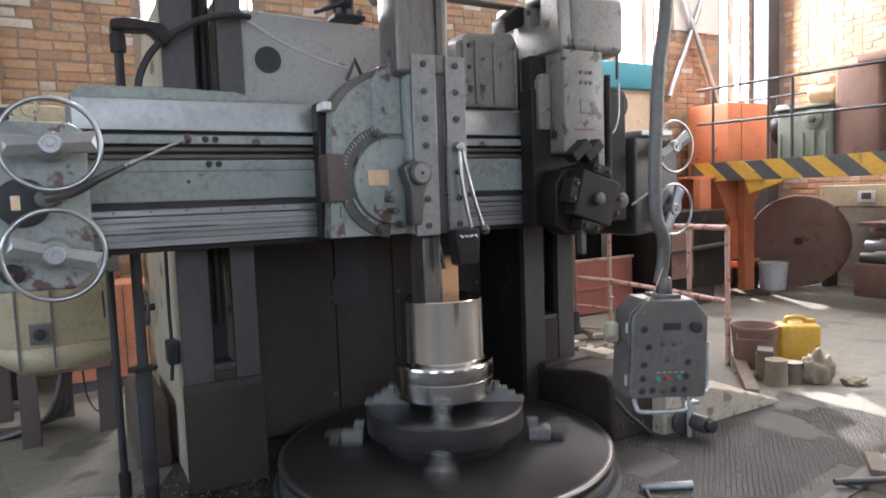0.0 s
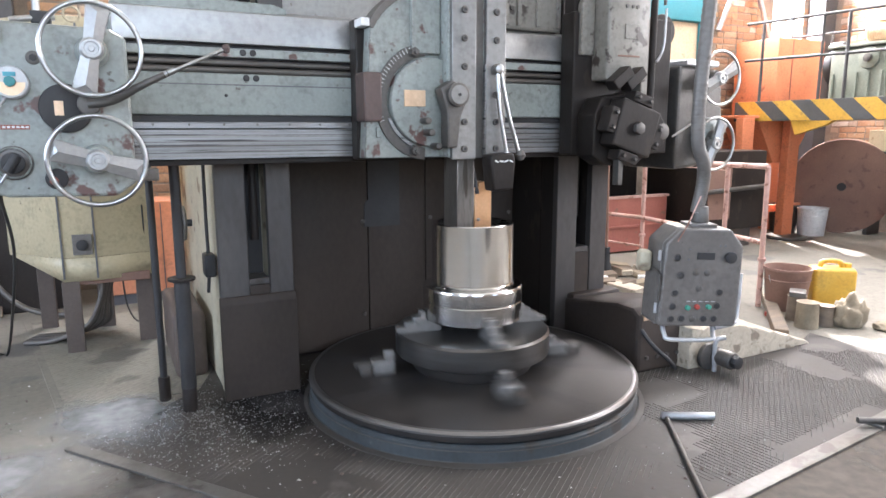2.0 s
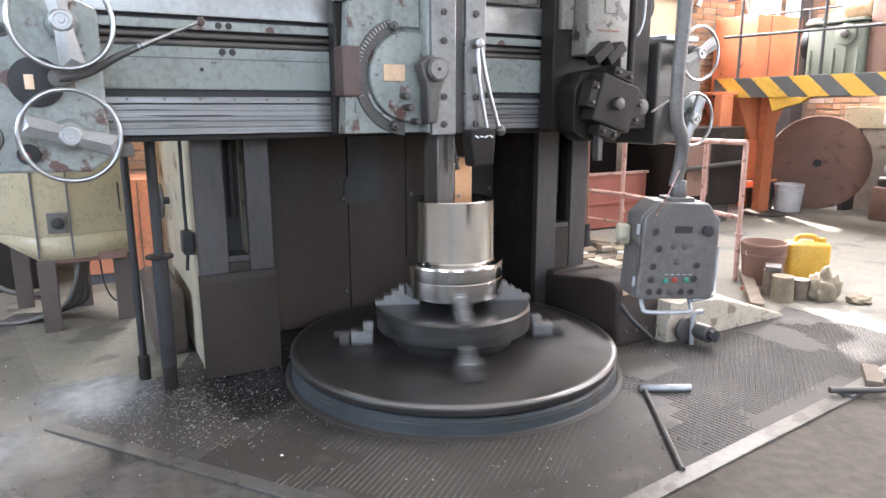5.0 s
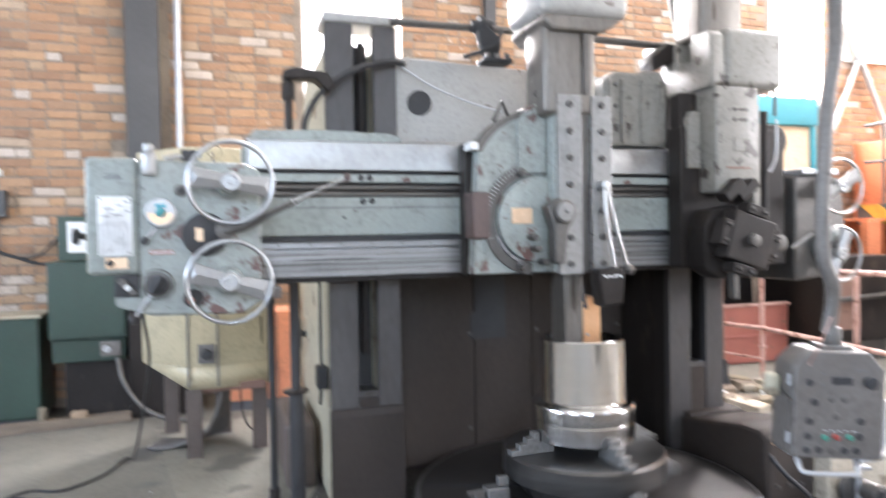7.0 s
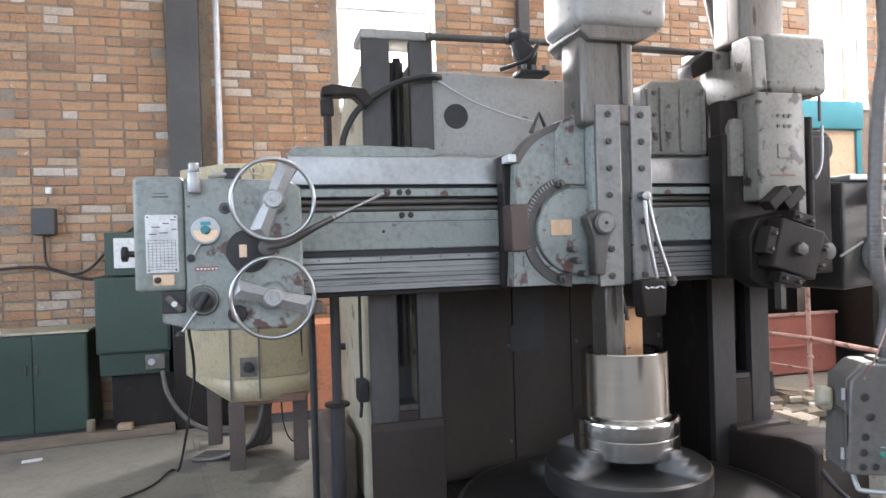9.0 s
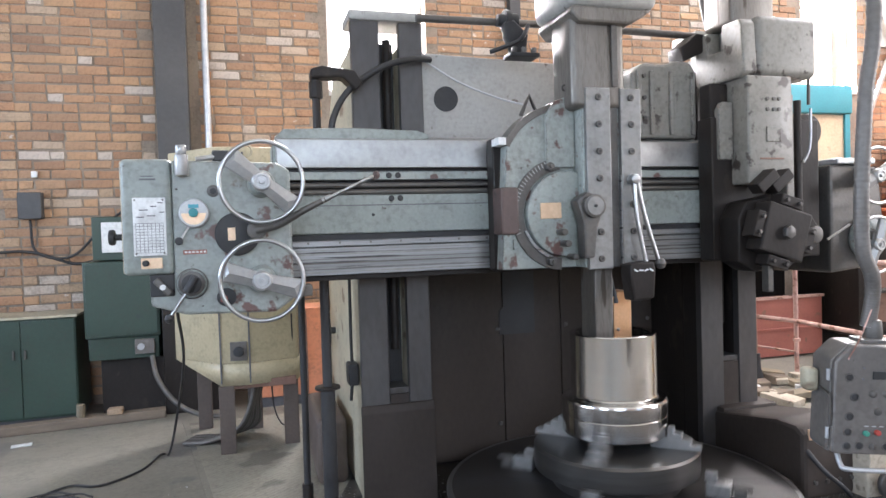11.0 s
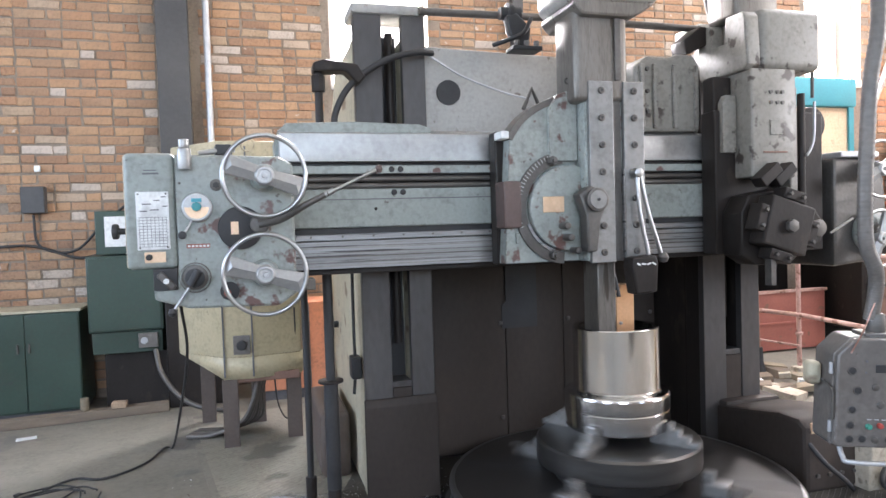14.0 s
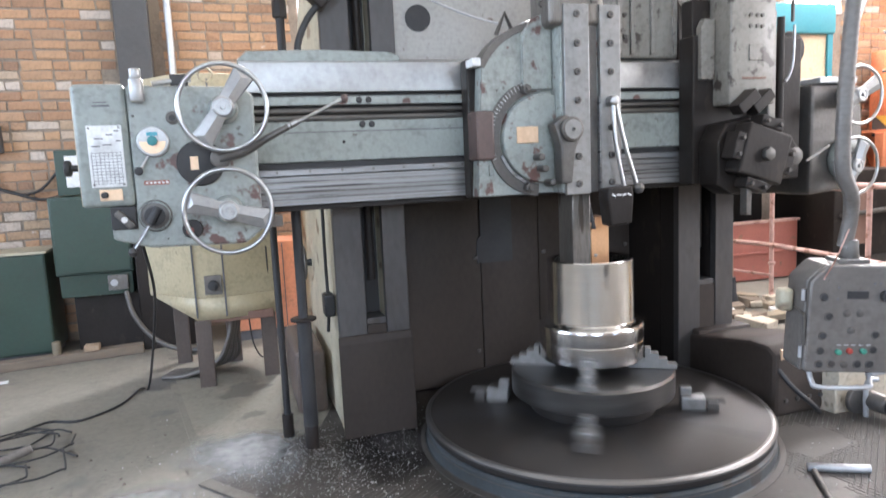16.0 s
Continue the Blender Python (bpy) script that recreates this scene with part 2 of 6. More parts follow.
BTN_GREEN = mat("green_plastic", (0.05, 0.26, 0.19), (0.07, 0.30, 0.22), 0.4, 0, 20, 60, 0.05)
YELLOW = mat("yellow_plastic", (0.60, 0.34, 0.03), (0.68, 0.42, 0.06), 0.5, 0, 6, 40, 0.15, (0.45, 0.27, 0.08), 0.66, 8, grime=0.4)
STRIPE_Y = mat("yellow_warning_paint", (0.50, 0.29, 0.03), (0.60, 0.36, 0.05), 0.55, 0, 3, 40, 0.15, (0.35, 0.22, 0.06), 0.63, 6, grime=0.4)
STRIPE_K = mat("black_warning_paint", (0.045, 0.05, 0.055), (0.08, 0.085, 0.09), 0.55, 0, 3, 40, 0.15)
TAN = mat("tan_paint", (0.62, 0.45, 0.29), (0.70, 0.53, 0.36), 0.5, 0, 1.5, 40, 0.1, (0.4, 0.27, 0.17), 0.68, 6, grime=0.3)
BLUE = mat("blue_paint", (0.05, 0.27, 0.33), (0.07, 0.33, 0.40), 0.5, 0, 3, 40, 0.1)
WOOD = mat("oily_wood", (0.14, 0.11, 0.085), (0.24, 0.19, 0.14), 0.8, 0, 3, 40, 0.3, stretch=(1, 6, 6))
CLOTH = mat("dusty_cloth", (0.20, 0.165, 0.115), (0.30, 0.25, 0.18), 0.95, 0, 8, 60, 0.5)
PENDANT = mat("pendant_grey_paint", (0.125, 0.115, 0.106), (0.18, 0.166, 0.153), 0.45, 0.25, 4, 60, 0.12, (0.20, 0.18, 0.17), 0.66, 10, grime=0.5, edge=(0.34, 0.33, 0.32))
CHIP = mat("bright_chips", (0.5, 0.5, 0.52), (0.7, 0.7, 0.72), 0.3, 1.0, 30, 90, 0.1)
# Orange reflected glow is put into the bar's own colour.
GLOW_BAR = mat("tool_bar_warm_glow", (0.70, 0.40, 0.21), (0.80, 0.50, 0.29), 0.32, 0.7, 8, 60, 0.08)


# ---- mesh helpers ----
ORIGIN = {}


def thing(name, label="", category="", at=(0, 0, 0), group="", kind=""):
    """A thing without parts yet: an Empty at its base."""
    e = new(name)
    e.location = at
    e.empty_display_size = 0.1
    ORIGIN[e.name] = Vector(at)
    return tagged(e, label, category, group, kind)


def part(name, bm, material, parent=None, label="", smooth=True):
    """Links a bmesh, built in the world's place, as one mesh object under a thing or a part."""
    o = ORIGIN[parent.name] if parent else Vector((0, 0, 0))
    bmesh.ops.translate(bm, verts=bm.verts, vec=-o)
    me = bpy.data.meshes.new(name)
    bmesh.ops.recalc_face_normals(bm, faces=bm.faces)
    for f in bm.faces:
        f.smooth = smooth
    bm.to_mesh(me)
    bm.free()
    me.materials.append(material)
    ob = new(name, me)
    if parent:
        ob.parent = parent
    ORIGIN[ob.name] = o
    return tagged(ob, label)


def solo(name, bm, material, label, category, group="", kind="", smooth=True):
    return tagged(part(name, bm, material, None, "", smooth), label, category, group, kind)


def sharpen(b, degrees):
    """Marks the edges that bend more than so many degrees as sharp."""
    b.normal_update()
    for e in b.edges:
        if len(e.link_faces) == 2 and e.calc_face_angle(0) > radians(degrees):
            e.smooth = False
    return b


def box(x0, x1, y0, y1, z0, z1, bev=0.006, bm=None, seg=2):
    b = bmesh.new()
    bmesh.ops.create_cube(b, size=1.0)
    bmesh.ops.scale(b, verts=b.verts, vec=(x1 - x0, y1 - y0, z1 - z0))
    bmesh.ops.translate(b, verts=b.verts, vec=((x0 + x1) / 2, (y0 + y1) / 2, (z0 + z1) / 2))
    if bev:
        bev = min(bev, 0.45 * min(abs(x1 - x0), abs(y1 - y0), abs(z1 - z0)))
        bmesh.ops.bevel(b, geom=b.edges[:], offset=bev, segments=seg, affect="EDGES", profile=0.5)
    return join(bm, sharpen(b, 20 if bev < 0.015 else 40))


def join(bm, b):
    if bm is None:
        return b
    me = bpy.data.meshes.new("tmp")
    b.to_mesh(me)
    b.free()
    bm.from_mesh(me)
    bpy.data.meshes.remove(me)
    return bm


def turn(b, m):
    bmesh.ops.transform(b, matrix=m, verts=b.verts)
    return b


def cyl(p0, p1, r, r2=None, seg=24, bm=None, bev=0.0):
    p0, p1 = Vector(p0), Vector(p1)
    d = p1 - p0
    b = bmesh.new()
    bmesh.ops.create_cone(b, cap_ends=True, segments=seg, radius1=r, radius2=r if r2 is None else r2, depth=d.length)
    if bev:
        rim = [e for e in b.edges if any(len(f.verts) > 4 for f in e.link_faces)]
        bmesh.ops.bevel(b, geom=rim, offset=bev, segments=2, affect="EDGES", profile=0.5)
    sharpen(b, 46 if seg > 8 else 25)
    turn(b, Matrix.Translation((p0 + p1) / 2) @ d.to_track_quat("Z", "Y").to_matrix().to_4x4())
    return join(bm, b)


def lathe(profile, centre, seg=64, axis="z", crease=34):
    """A body turned about the axis through centre; profile: (radius, height) from bottom to top."""
    b = bmesh.new()
    rings = []
    for r, h in profile:
        if r < 1e-6:
            rings.append([b.verts.new((0, 0, h))])
        else:
            rings.append([b.verts.new((r * math.cos(2 * math.pi * i / seg), r * math.sin(2 * math.pi * i / seg), h)) for i in range(seg)])
    for A, B in zip(rings, rings[1:]):
        for i in range(seg):
            j = (i + 1) % seg
            f = [A[i % len(A)], A[j % len(A)], B[j % len(B)], B[i % len(B)]]
            f = list(dict.fromkeys(f))
            if len(f) > 2:
                b.faces.new(f)
    bmesh.ops.recalc_face_normals(b, faces=b.faces)
    sharpen(b, crease)
    if axis == "y":
        turn(b, Matrix.Rotation(radians(90), 4, "X"))
    if axis == "x":
        turn(b, Matrix.Rotation(radians(90), 4, "Y"))
    return turn(b, Matrix.Translation(centre))


def prism(pts, lo, hi, axis="z", bev=0.0, bm=None):
    """A polygon pushed from lo to hi along an axis. pts: (x, y) for z, (x, z) for y, (y, z) for x."""
    def put(p, v):
        return {"z": (p[0], p[1], v), "y": (p[0], v, p[1]), "x": (v, p[0], p[1])}[axis]
    b = bmesh.new()
    A, B = [b.verts.new(put(p, lo)) for p in pts], [b.verts.new(put(p, hi)) for p in pts]
    b.faces.new(A)
    b.faces.new(B[::-1])
    for i in range(len(pts)):
        j = (i + 1) % len(pts)
        b.faces.new((A[i], A[j], B[j], B[i]))
    bmesh.ops.recalc_face_normals(b, faces=b.faces)
    if bev:
        bmesh.ops.bevel(b, geom=b.edges[:], offset=bev, segments=2, affect="EDGES", profile=0.5)
    return join(bm, sharpen(b, 20))


def smooth_path(pts, n=8):
    """Catmull-Rom points through pts."""
    P = [Vector(p) for p in pts]
    P = [2 * P[0] - P[1], *P, 2 * P[-1] - P[-2]]
    out = []
    for i in range(1, len(P) - 2):
        for k in range(n):
            t = k / n
            a, b, c, d = P[i - 1], P[i], P[i + 1], P[i + 2]
            out.append(0.5 * (2 * b + (c - a) * t + (2 * a - 5 * b + 4 * c - d) * t * t + (3 * b - a - 3 * c + d) * t ** 3))
    return out + [P[-2]]


def tube(pts, r, seg=10, curved=True, bm=None, n=8):
    """A round bar or hose along points."""
    P = smooth_path(pts, n) if curved else [Vector(p) for p in pts]
    b = bmesh.new()
    rings = []
    up = Vector((0.13, 0.21, 0.97)).normalized()
    for i, p in enumerate(P):
        d = (P[min(i + 1, len(P) - 1)] - P[max(i - 1, 0)]).normalized()
        s = d.cross(up)
        if s.length < 0.05:
            s = d.cross(Vector((1, 0, 0)))
        s.normalize()
        up = s.cross(d).normalized()
        rr = r(i / (len(P) - 1)) if callable(r) else r
        rings.append([b.verts.new(p + rr * (math.cos(2 * math.pi * k / seg) * s + math.sin(2 * math.pi * k / seg) * up)) for k in range(seg)])
    for A, B in zip(rings, rings[1:]):
        for k in range(seg):
            b.faces.new((A[k], A[(k + 1) % seg], B[(k + 1) % seg], B[k]))
    b.faces.new(rings[0][::-1])
    b.faces.new(rings[-1])
    for q in (rings[0], rings[-1]):
        for k in range(seg):
            b.edges.get((q[k], q[(k + 1) % seg])).smooth = False
    return join(bm, b)


def ring(centre, R, r, axis="y", seg=64, sub=12):
    """A torus."""
    b = bmesh.new()
    rows = []
    for i in range(seg):
        a = 2 * math.pi * i / seg
        rows.append([b.verts.new(((R + r * math.cos(t)) * math.cos(a), (R + r * math.cos(t)) * math.sin(a), r * math.sin(t)))
                     for t in (2 * math.pi * k / sub for k in range(sub))])
    for i in range(seg):
        for k in range(sub):
            b.faces.new((rows[i][k], rows[(i + 1) % seg][k], rows[(i + 1) % seg][(k + 1) % sub], rows[i][(k + 1) % sub]))
    if axis == "y":
        turn(b, Matrix.Rotation(radians(90), 4, "X"))
    if axis == "x":
        turn(b, Matrix.Rotation(radians(90), 4, "Y"))
    return turn(b, Matrix.Translation(centre))


# ---- hall ----
# The low fourth opening is unseen, added to let sun onto the floor.
WIN = [(-1.11, -0.03, 3.1, 6.0), (5.08, 6.0, 3.3, 6.0), (7.3, 8.0, 2.7, 6.0), (7.0, 8.0, 0.5, 2.3), (-5.7, -4.43, 1.9, 3.15)]     # openings of the back wall: x0, x1, z0, z1
X0, X1, Y0, Y1, TOP = -8.0, 8.4, -11.0, 3.8, 7.0


def wall_with_openings(bm, u0, u1, z0, z1, holes, slab):
    """Boxes that leave the openings free; slab(u0, u1, z0, z1) gives one box."""
    cuts = sorted({u0, u1, *(h[0] for h in holes), *(h[1] for h in holes)})
    for a, b in zip(cuts, cuts[1:]):
        low = z0
        for h in sorted((h for h in holes if h[0] <= a and b <= h[1]), key=lambda h: h[2]):
            bm = slab(bm, a, b, low, h[2])
            low = h[3]
        bm = slab(bm, a, b, low, z1)
    return bm


solo("floor", box(X0 - 0.4, X1 + 0.4, Y0 - 0.4, Y1 + 0.4, -0.3, 0, 0), CONCRETE, "worn dusty grey concrete shop floor with stains", "floor", kind="structure")
solo("ground", box(-120, 120, -120, 120, -0.7, -0.31, 0), CONCRETE, "plain ground outside the hall", "ground", kind="structure")
# The roof opening is added for the fill lamp over the right bay.
roof_bm = wall_with_openings(None, X0 - 0.4, X1 + 0.4, Y0 - 0.4, Y1 + 0.4, [(5.0, 7.6, -2.0, 2.0)], lambda bm, a, b, c, d: box(a, b, c, d, TOP, TOP + 0.3, 0, bm))
solo("ceiling", roof_bm, PLASTER, "dirty pale roof slabs of the hall", "ceiling", kind="structure")


back_bm = wall_with_openings(None, X0, X1, 0, TOP, WIN, lambda bm, a, b, c, d: box(a, b, Y1, Y1 + 0.4, c, d, 0, bm))
wall_back = solo("wall_back", back_bm, MORTAR, "old orange brick wall with pale worn bricks and dark joints", "wall", kind="structure", smooth=False)
# This wall's unseen opening is added for the right fill lamp.
right_bm = wall_with_openings(None, Y0, Y1 + 0.4, 0, TOP, [(-6.1, -2.9, 2.0, 5.2)], lambda bm, a, b, c, d: box(X1, X1 + 0.4, a, b, c, d, 0, bm))
wall_right = solo("wall_right", right_bm, MORTAR, "brown brick side wall of the hall", "wall", kind="structure", smooth=False)
left_holes = [(-2.6, 0.6, 2.0, 5.2), (-8.1, -4.9, 2.0, 5.2)]
left_bm = wall_with_openings(None, Y0, Y1, 0, TOP, left_holes, lambda bm, a, b, c, d: box(X0 - 0.4, X0, a, b, c, d, 0, bm))
solo("wall_left", left_bm, UNSEEN_WALL, "dark unseen side wall with large windows", "wall", kind="structure", smooth=False)
front_holes = [(-5.3, -1.7, 2.1, 5.5), (1.7, 5.3, 2.1, 5.5)]
front_bm = wall_with_openings(None, X0, X1, 0, TOP, front_holes, lambda bm, a, b, c, d: box(a, b, Y0 - 0.4, Y0, c, d, 0, bm))
solo("wall_front", front_bm, UNSEEN_WALL, "dark unseen wall with large windows", "wall", kind="structure", smooth=False)

# window frames of the back wall
for i, (a, b, c, d) in enumerate(WIN):
    w = thing("window_%d" % (i + 1), "tall bright steel-framed workshop window in a brick wall", "window", ((a + b) / 2, Y1 + 0.2, c), kind="structure")
    for u, v in ((a, a + 0.05), (b - 0.05, b)):
        part("window_frame", box(u, v, Y1 + 0.15, Y1 + 0.22, c, d, 0.004), GALV, w)
    for u in ([c, c + 1.1, c + 2.1, d - 0.05] if d - c > 2 else [c, d - 0.05]):
        part("window_frame", box(a + 0.05, b - 0.05, Y1 + 0.16, Y1 + 0.21, u, u + 0.04, 0.004), GALV, w)
    part("window_sill", box(a, b, Y1 - 0.03, Y1 + 0.14, c - 0.05, c + 0.002, 0.006), PLASTER, w)

# steel stanchions, conduits and bracing on the brick wall
solo("wall_stanchion", box(-2.79, -2.5, 3.62, 3.79, 0, TOP, 0.006), BEAM_GREY, "dark grey steel stanchion against the brick wall", "column", kind="structure")
solo("corner_stanchion", box(8.08, 8.36, 3.5, 3.78, 0, TOP, 0.006), BEAM_GREY, "dark grey steel stanchion in the hall corner", "column", kind="structure")
solo("wall_conduit", tube([(-2.33, 3.72, 1.2), (-2.33, 3.72, TOP)], 0.033, 12, False), GALV, "galvanised steel conduit running up the brick wall", "pipe")
solo("wall_pipe", box(0.93, 1.06, 3.68, 3.78, 3.2, TOP, 0.005), BEAM_GREY, "narrow grey steel post on the brick wall", "post")
for a, b in (((6.05, 3.70, 2.9), (7.35, 3.70, 5.6)), ((7.3, 3.66, 2.4), (6.0, 3.66, 5.0))):
    solo("wall_brace", tube([a, b], 0.04, 4, False), GALV, "grey diagonal steel brace before the brick wall", "brace", "bracing")
solo("bracing_plate", box(6.2, 7.2, 3.74, 3.79, 3.9, 5.2, 0.004), PLASTER, "pale panel behind the steel bracing", "panel")
solo("junction_box", box(-4.03, -3.83, 3.68, 3.785, 1.81, 2.06, 0.01), BEAM_GREY, "dark grey metal junction box on the brick wall", "box")
solo("wall_socket", box(-3.92, -3.87, 3.74, 3.786, 2.2, 2.26, 0.006), WHITE, "small white wall socket", "socket")
solo("wall_cable", tube([(-3.95, 3.76, 1.8), (-3.9, 3.74, 1.5), (-3.6, 3.74, 1.45), (-3.3, 3.75, 1.75), (-2.9, 3.6, 2.0), (-2.6, 3.58, 2.02)], 0.012, 8), BLACK, "black cable sagging along the brick wall", "cable")
solo("wall_cable", tube([(-4.9, 3.76, 1.45), (-4.3, 3.74, 1.5), (-3.95, 3.74, 1.5), (-3.6, 3.74, 1.38), (-3.4, 3.74, 1.4)], 0.014, 8), BLACK, "black cable sagging along the brick wall", "cable")

# ---- floor plates round the table ----
PLATE = [(-2.17, 0.13), (-0.74, -1.75), (1.49, -1.5), (2.72, -1.35), (2.72, -0.30), (2.3, -0.47), (1.3, -0.45), (1.2, 0.9), (-1.3, 1.2), (-1.52, 0.62), (-1.86, 0.34)]
floor_plate = solo("floor_plate", prism(PLATE, 0.001, 0.008), CHEQUER, "oily dark steel tread plate around the machine table", "floor plate", kind="structure")


def inside(p, poly):
    c = False
    for (x0, y0), (x1, y1) in zip(poly, poly[1:] + poly[:1]):
        if (y0 > p[1]) != (y1 > p[1]) and p[0] < (x1 - x0) * (p[1] - y0) / (y1 - y0) + x0:
            c = not c
    return c


def ridges(poly, pitch, width, ang, keep):
    """Raised ridges in one direction, cut into short runs so that worn places can miss some."""
    vs, fs = [], []
    d, s = Vector((math.cos(ang), math.sin(ang), 0)), Vector((-math.sin(ang), math.cos(ang), 0))
    n = int(4.5 / pitch)
    for i in range(-n, n):
        for j in range(-40, 40):
            L = 0.085
            c = s * (i * pitch) + d * (j * L)
            if not (inside((c.x, c.y), poly) and inside(((c + d * L).x, (c + d * L).y), poly)) or not keep(c):
                continue
            k = len(vs)
            for q, h in ((-1, 0.0075), (0, 0.0105), (1, 0.0075)):
                vs += [c + s * (q * width), c + d * L + s * (q * width)]
                vs[-2] = Vector((vs[-2].x, vs[-2].y, h))
                vs[-1] = Vector((vs[-1].x, vs[-1].y, h))
            fs += [(k, k + 1, k + 3, k + 2), (k + 2, k + 3, k + 5, k + 4)]
    return vs, fs


def worn(c):
    return (c.x + 0.07) ** 2 + (c.y + 0.08) ** 2 > 1.0 and noise.noise((c.x * 2.2, c.y * 2.2, 3.0)) > (-0.15 if c.x > 0.3 else -0.05)


v1, f1 = ridges(PLATE, 0.027, 0.0022, radians(38), worn)
v2, f2 = ridges(PLATE, 0.027, 0.0022, radians(98), lambda c: c.x > 0.2 and worn(c))
rm = bpy.data.meshes.new("tread_ridges")
rm.from_pydata([tuple(v) for v in v1 + v2], [], f1 + [tuple(i + len(v1) for i in f) for f in f2])
rm.materials.append(RIDGE)
rid = new("tread_ridges", rm)
rid.parent = floor_plate
tagged(rid, "worn raised tread ridges", kind="stuff")


def strip(a, b, w, h, name="edge_strip"):
    a, b = Vector((*a, 0)), Vector((*b, 0))
    d = b - a
    q = box(0, d.length, -w / 2, w / 2, 0.0, h, 0.004)
    turn(q, Matrix.Translation(a) @ Matrix.Rotation(math.atan2(d.y, d.x), 4, "Z"))
    return part(name, q, STRIP, floor_plate, "flat worn steel edging strip")


strip((-2.17, 0.13), (-0.74, -1.75), 0.07, 0.014)
strip((-0.74, -1.75), (1.49, -1.5), 0.085, 0.016)
strip((1.49, -1.5), (2.6, -1.35), 0.09, 0.03)
solo("loose_pipe", tube([(0.60, -0.93, 0.028), (0.60, -0.93, 0.028), (0.84, -1.06, 0.028)], 0.02, 12, False), GALV, "short steel pipe lying on the tread plate", "pipe")
solo("loose_bar", tube([(0.61, -0.96, 0.021), (0.16, -1.62, 0.021)], 0.013, 8, False), IRON, "dark steel bar lying on the tread plate", "bar")



def stain_or_glare(label, x, y, z, rx, ry, dark, light, rough, cut, seed):
    """A stain or painted glare with a ragged, fading outline lying on the floor."""
    m = bpy.data.materials.new("floor_stain_or_glare")
    m.use_nodes = True
    n, l = m.node_tree.nodes, m.node_tree.links
    p = n["Principled BSDF"]
    p.inputs["Roughness"].default_value = rough
    tc, mp = n.new("ShaderNodeTexCoord"), n.new("ShaderNodeMapping")
    mp.inputs["Scale"].default_value = (1 / rx, 1 / ry, 1)
    l.new(tc.outputs["Object"], mp.inputs[0])
    ln = n.new("ShaderNodeVectorMath")
    ln.operation = "LENGTH"
    l.new(mp.outputs[0], ln.inputs[0])
    vals = []
    for sc, det in ((2.2, 8.0), (16.0, 6.0)):
        t = n.new("ShaderNodeTexNoise")
        t.noise_dimensions = "4D"
        t.inputs["W"].default_value = seed
        t.inputs["Scale"].default_value, t.inputs["Detail"].default_value = sc, det
        l.new(tc.outputs["Object"], t.inputs["Vector"])
        vals.append(t.outputs[0])
    a = n.new("ShaderNodeMath")
    a.operation, a.inputs[1].default_value = "MULTIPLY_ADD", 2.2
    l.new(vals[0], a.inputs[0])
    l.new(ln.outputs["Value"], a.inputs[2])
    r = n.new("ShaderNodeMapRange")
    for i, v in ((1, cut), (2, cut - 0.75), (3, 0.0), (4, 0.92)):
        r.inputs[i].default_value = v
    l.new(a.outputs[0], r.inputs[0])
    c = n.new("ShaderNodeMix")
    c.data_type = "RGBA"
    c.inputs[6].default_value, c.inputs[7].default_value = (*dark, 1), (*light, 1)
    rr = n.new("ShaderNodeMapRange")
    rr.inputs[1].default_value, rr.inputs[2].default_value = 0.35, 0.65
    l.new(vals[1], rr.inputs[0])
    l.new(rr.outputs[0], c.inputs[0])
    l.new(c.outputs[2], p.inputs["Base Color"])
    l.new(r.outputs[0], p.inputs["Alpha"])
    e = tagged(new("floor_stain_or_glare", bpy.data.meshes.new("floor_stain_or_glare")), label, "stain", kind="structure")
    k = 2.3
    e.data.from_pydata([(-rx * k, -ry * k, 0), (rx * k, -ry * k, 0), (rx * k, ry * k, 0), (-rx * k, ry * k, 0)], [], [(0, 1, 2, 3)])
    e.data.materials.append(m)
    e.location = (x, y, z)
    return e


stain_or_glare("dark brown oily dirt trodden into the concrete floor", 1.4, -2.75, 0.004, 2.4, 1.15, (0.06, 0.049, 0.038), (0.10, 0.082, 0.063), 0.75, 2.75, 1.0)
stain_or_glare("dark oily dirt beside the floor plate's edging", -1.75, -0.95, 0.004, 0.75, 0.6, (0.06, 0.055, 0.048), (0.12, 0.11, 0.098), 0.65, 2.55, 2.0)
# Two dusty patches tinted pale blue to paint the sky's glare.
stain_or_glare("pale floor dust with bluish sky glare painted in", -2.0, 0.38, 0.0125, 0.45, 0.42, (0.17, 0.18, 0.185), (0.33, 0.345, 0.355), 0.42, 2.0, 3.0)
stain_or_glare("pale floor dust with bluish sky glare painted in", -2.55, 0.0, 0.005, 0.6, 0.4, (0.20, 0.205, 0.205), (0.31, 0.315, 0.315), 0.5, 2.0, 4.0)
stain_or_glare("black wet oil between column and table", -1.15, 0.15, 0.0128, 0.34, 0.40, (0.012, 0.012, 0.014), (0.035, 0.033, 0.032), 0.35, 2.1, 5.0)

# dusty tread plate towards the cream cabinet
DUSTY = [(-2.22, 0.62), (-2.53, 2.7), (-1.44, 2.7), (-1.44, 0.62)]
dusty_plate = solo("floor_plate", prism(DUSTY, 0.001, 0.0055), DUST_PLATE, "tan dusty steel tread plate under the cream cabinet", "floor plate", kind="structure")
v3, f3 = ridges(DUSTY, 0.034, 0.0026, radians(38), lambda c: noise.noise((c.x * 2.0, c.y * 2.0, 8.0)) > -0.25)
dm = bpy.data.meshes.new("tread_ridges")
dm.from_pydata([(v.x, v.y, v.z - 0.0025) for v in v3], [], f3)
dm.materials.append(DUST_PLATE)
dr = new("tread_ridges", dm)
dr.parent = dusty_plate
tagged(dr, "worn raised tread ridges", kind="stuff")

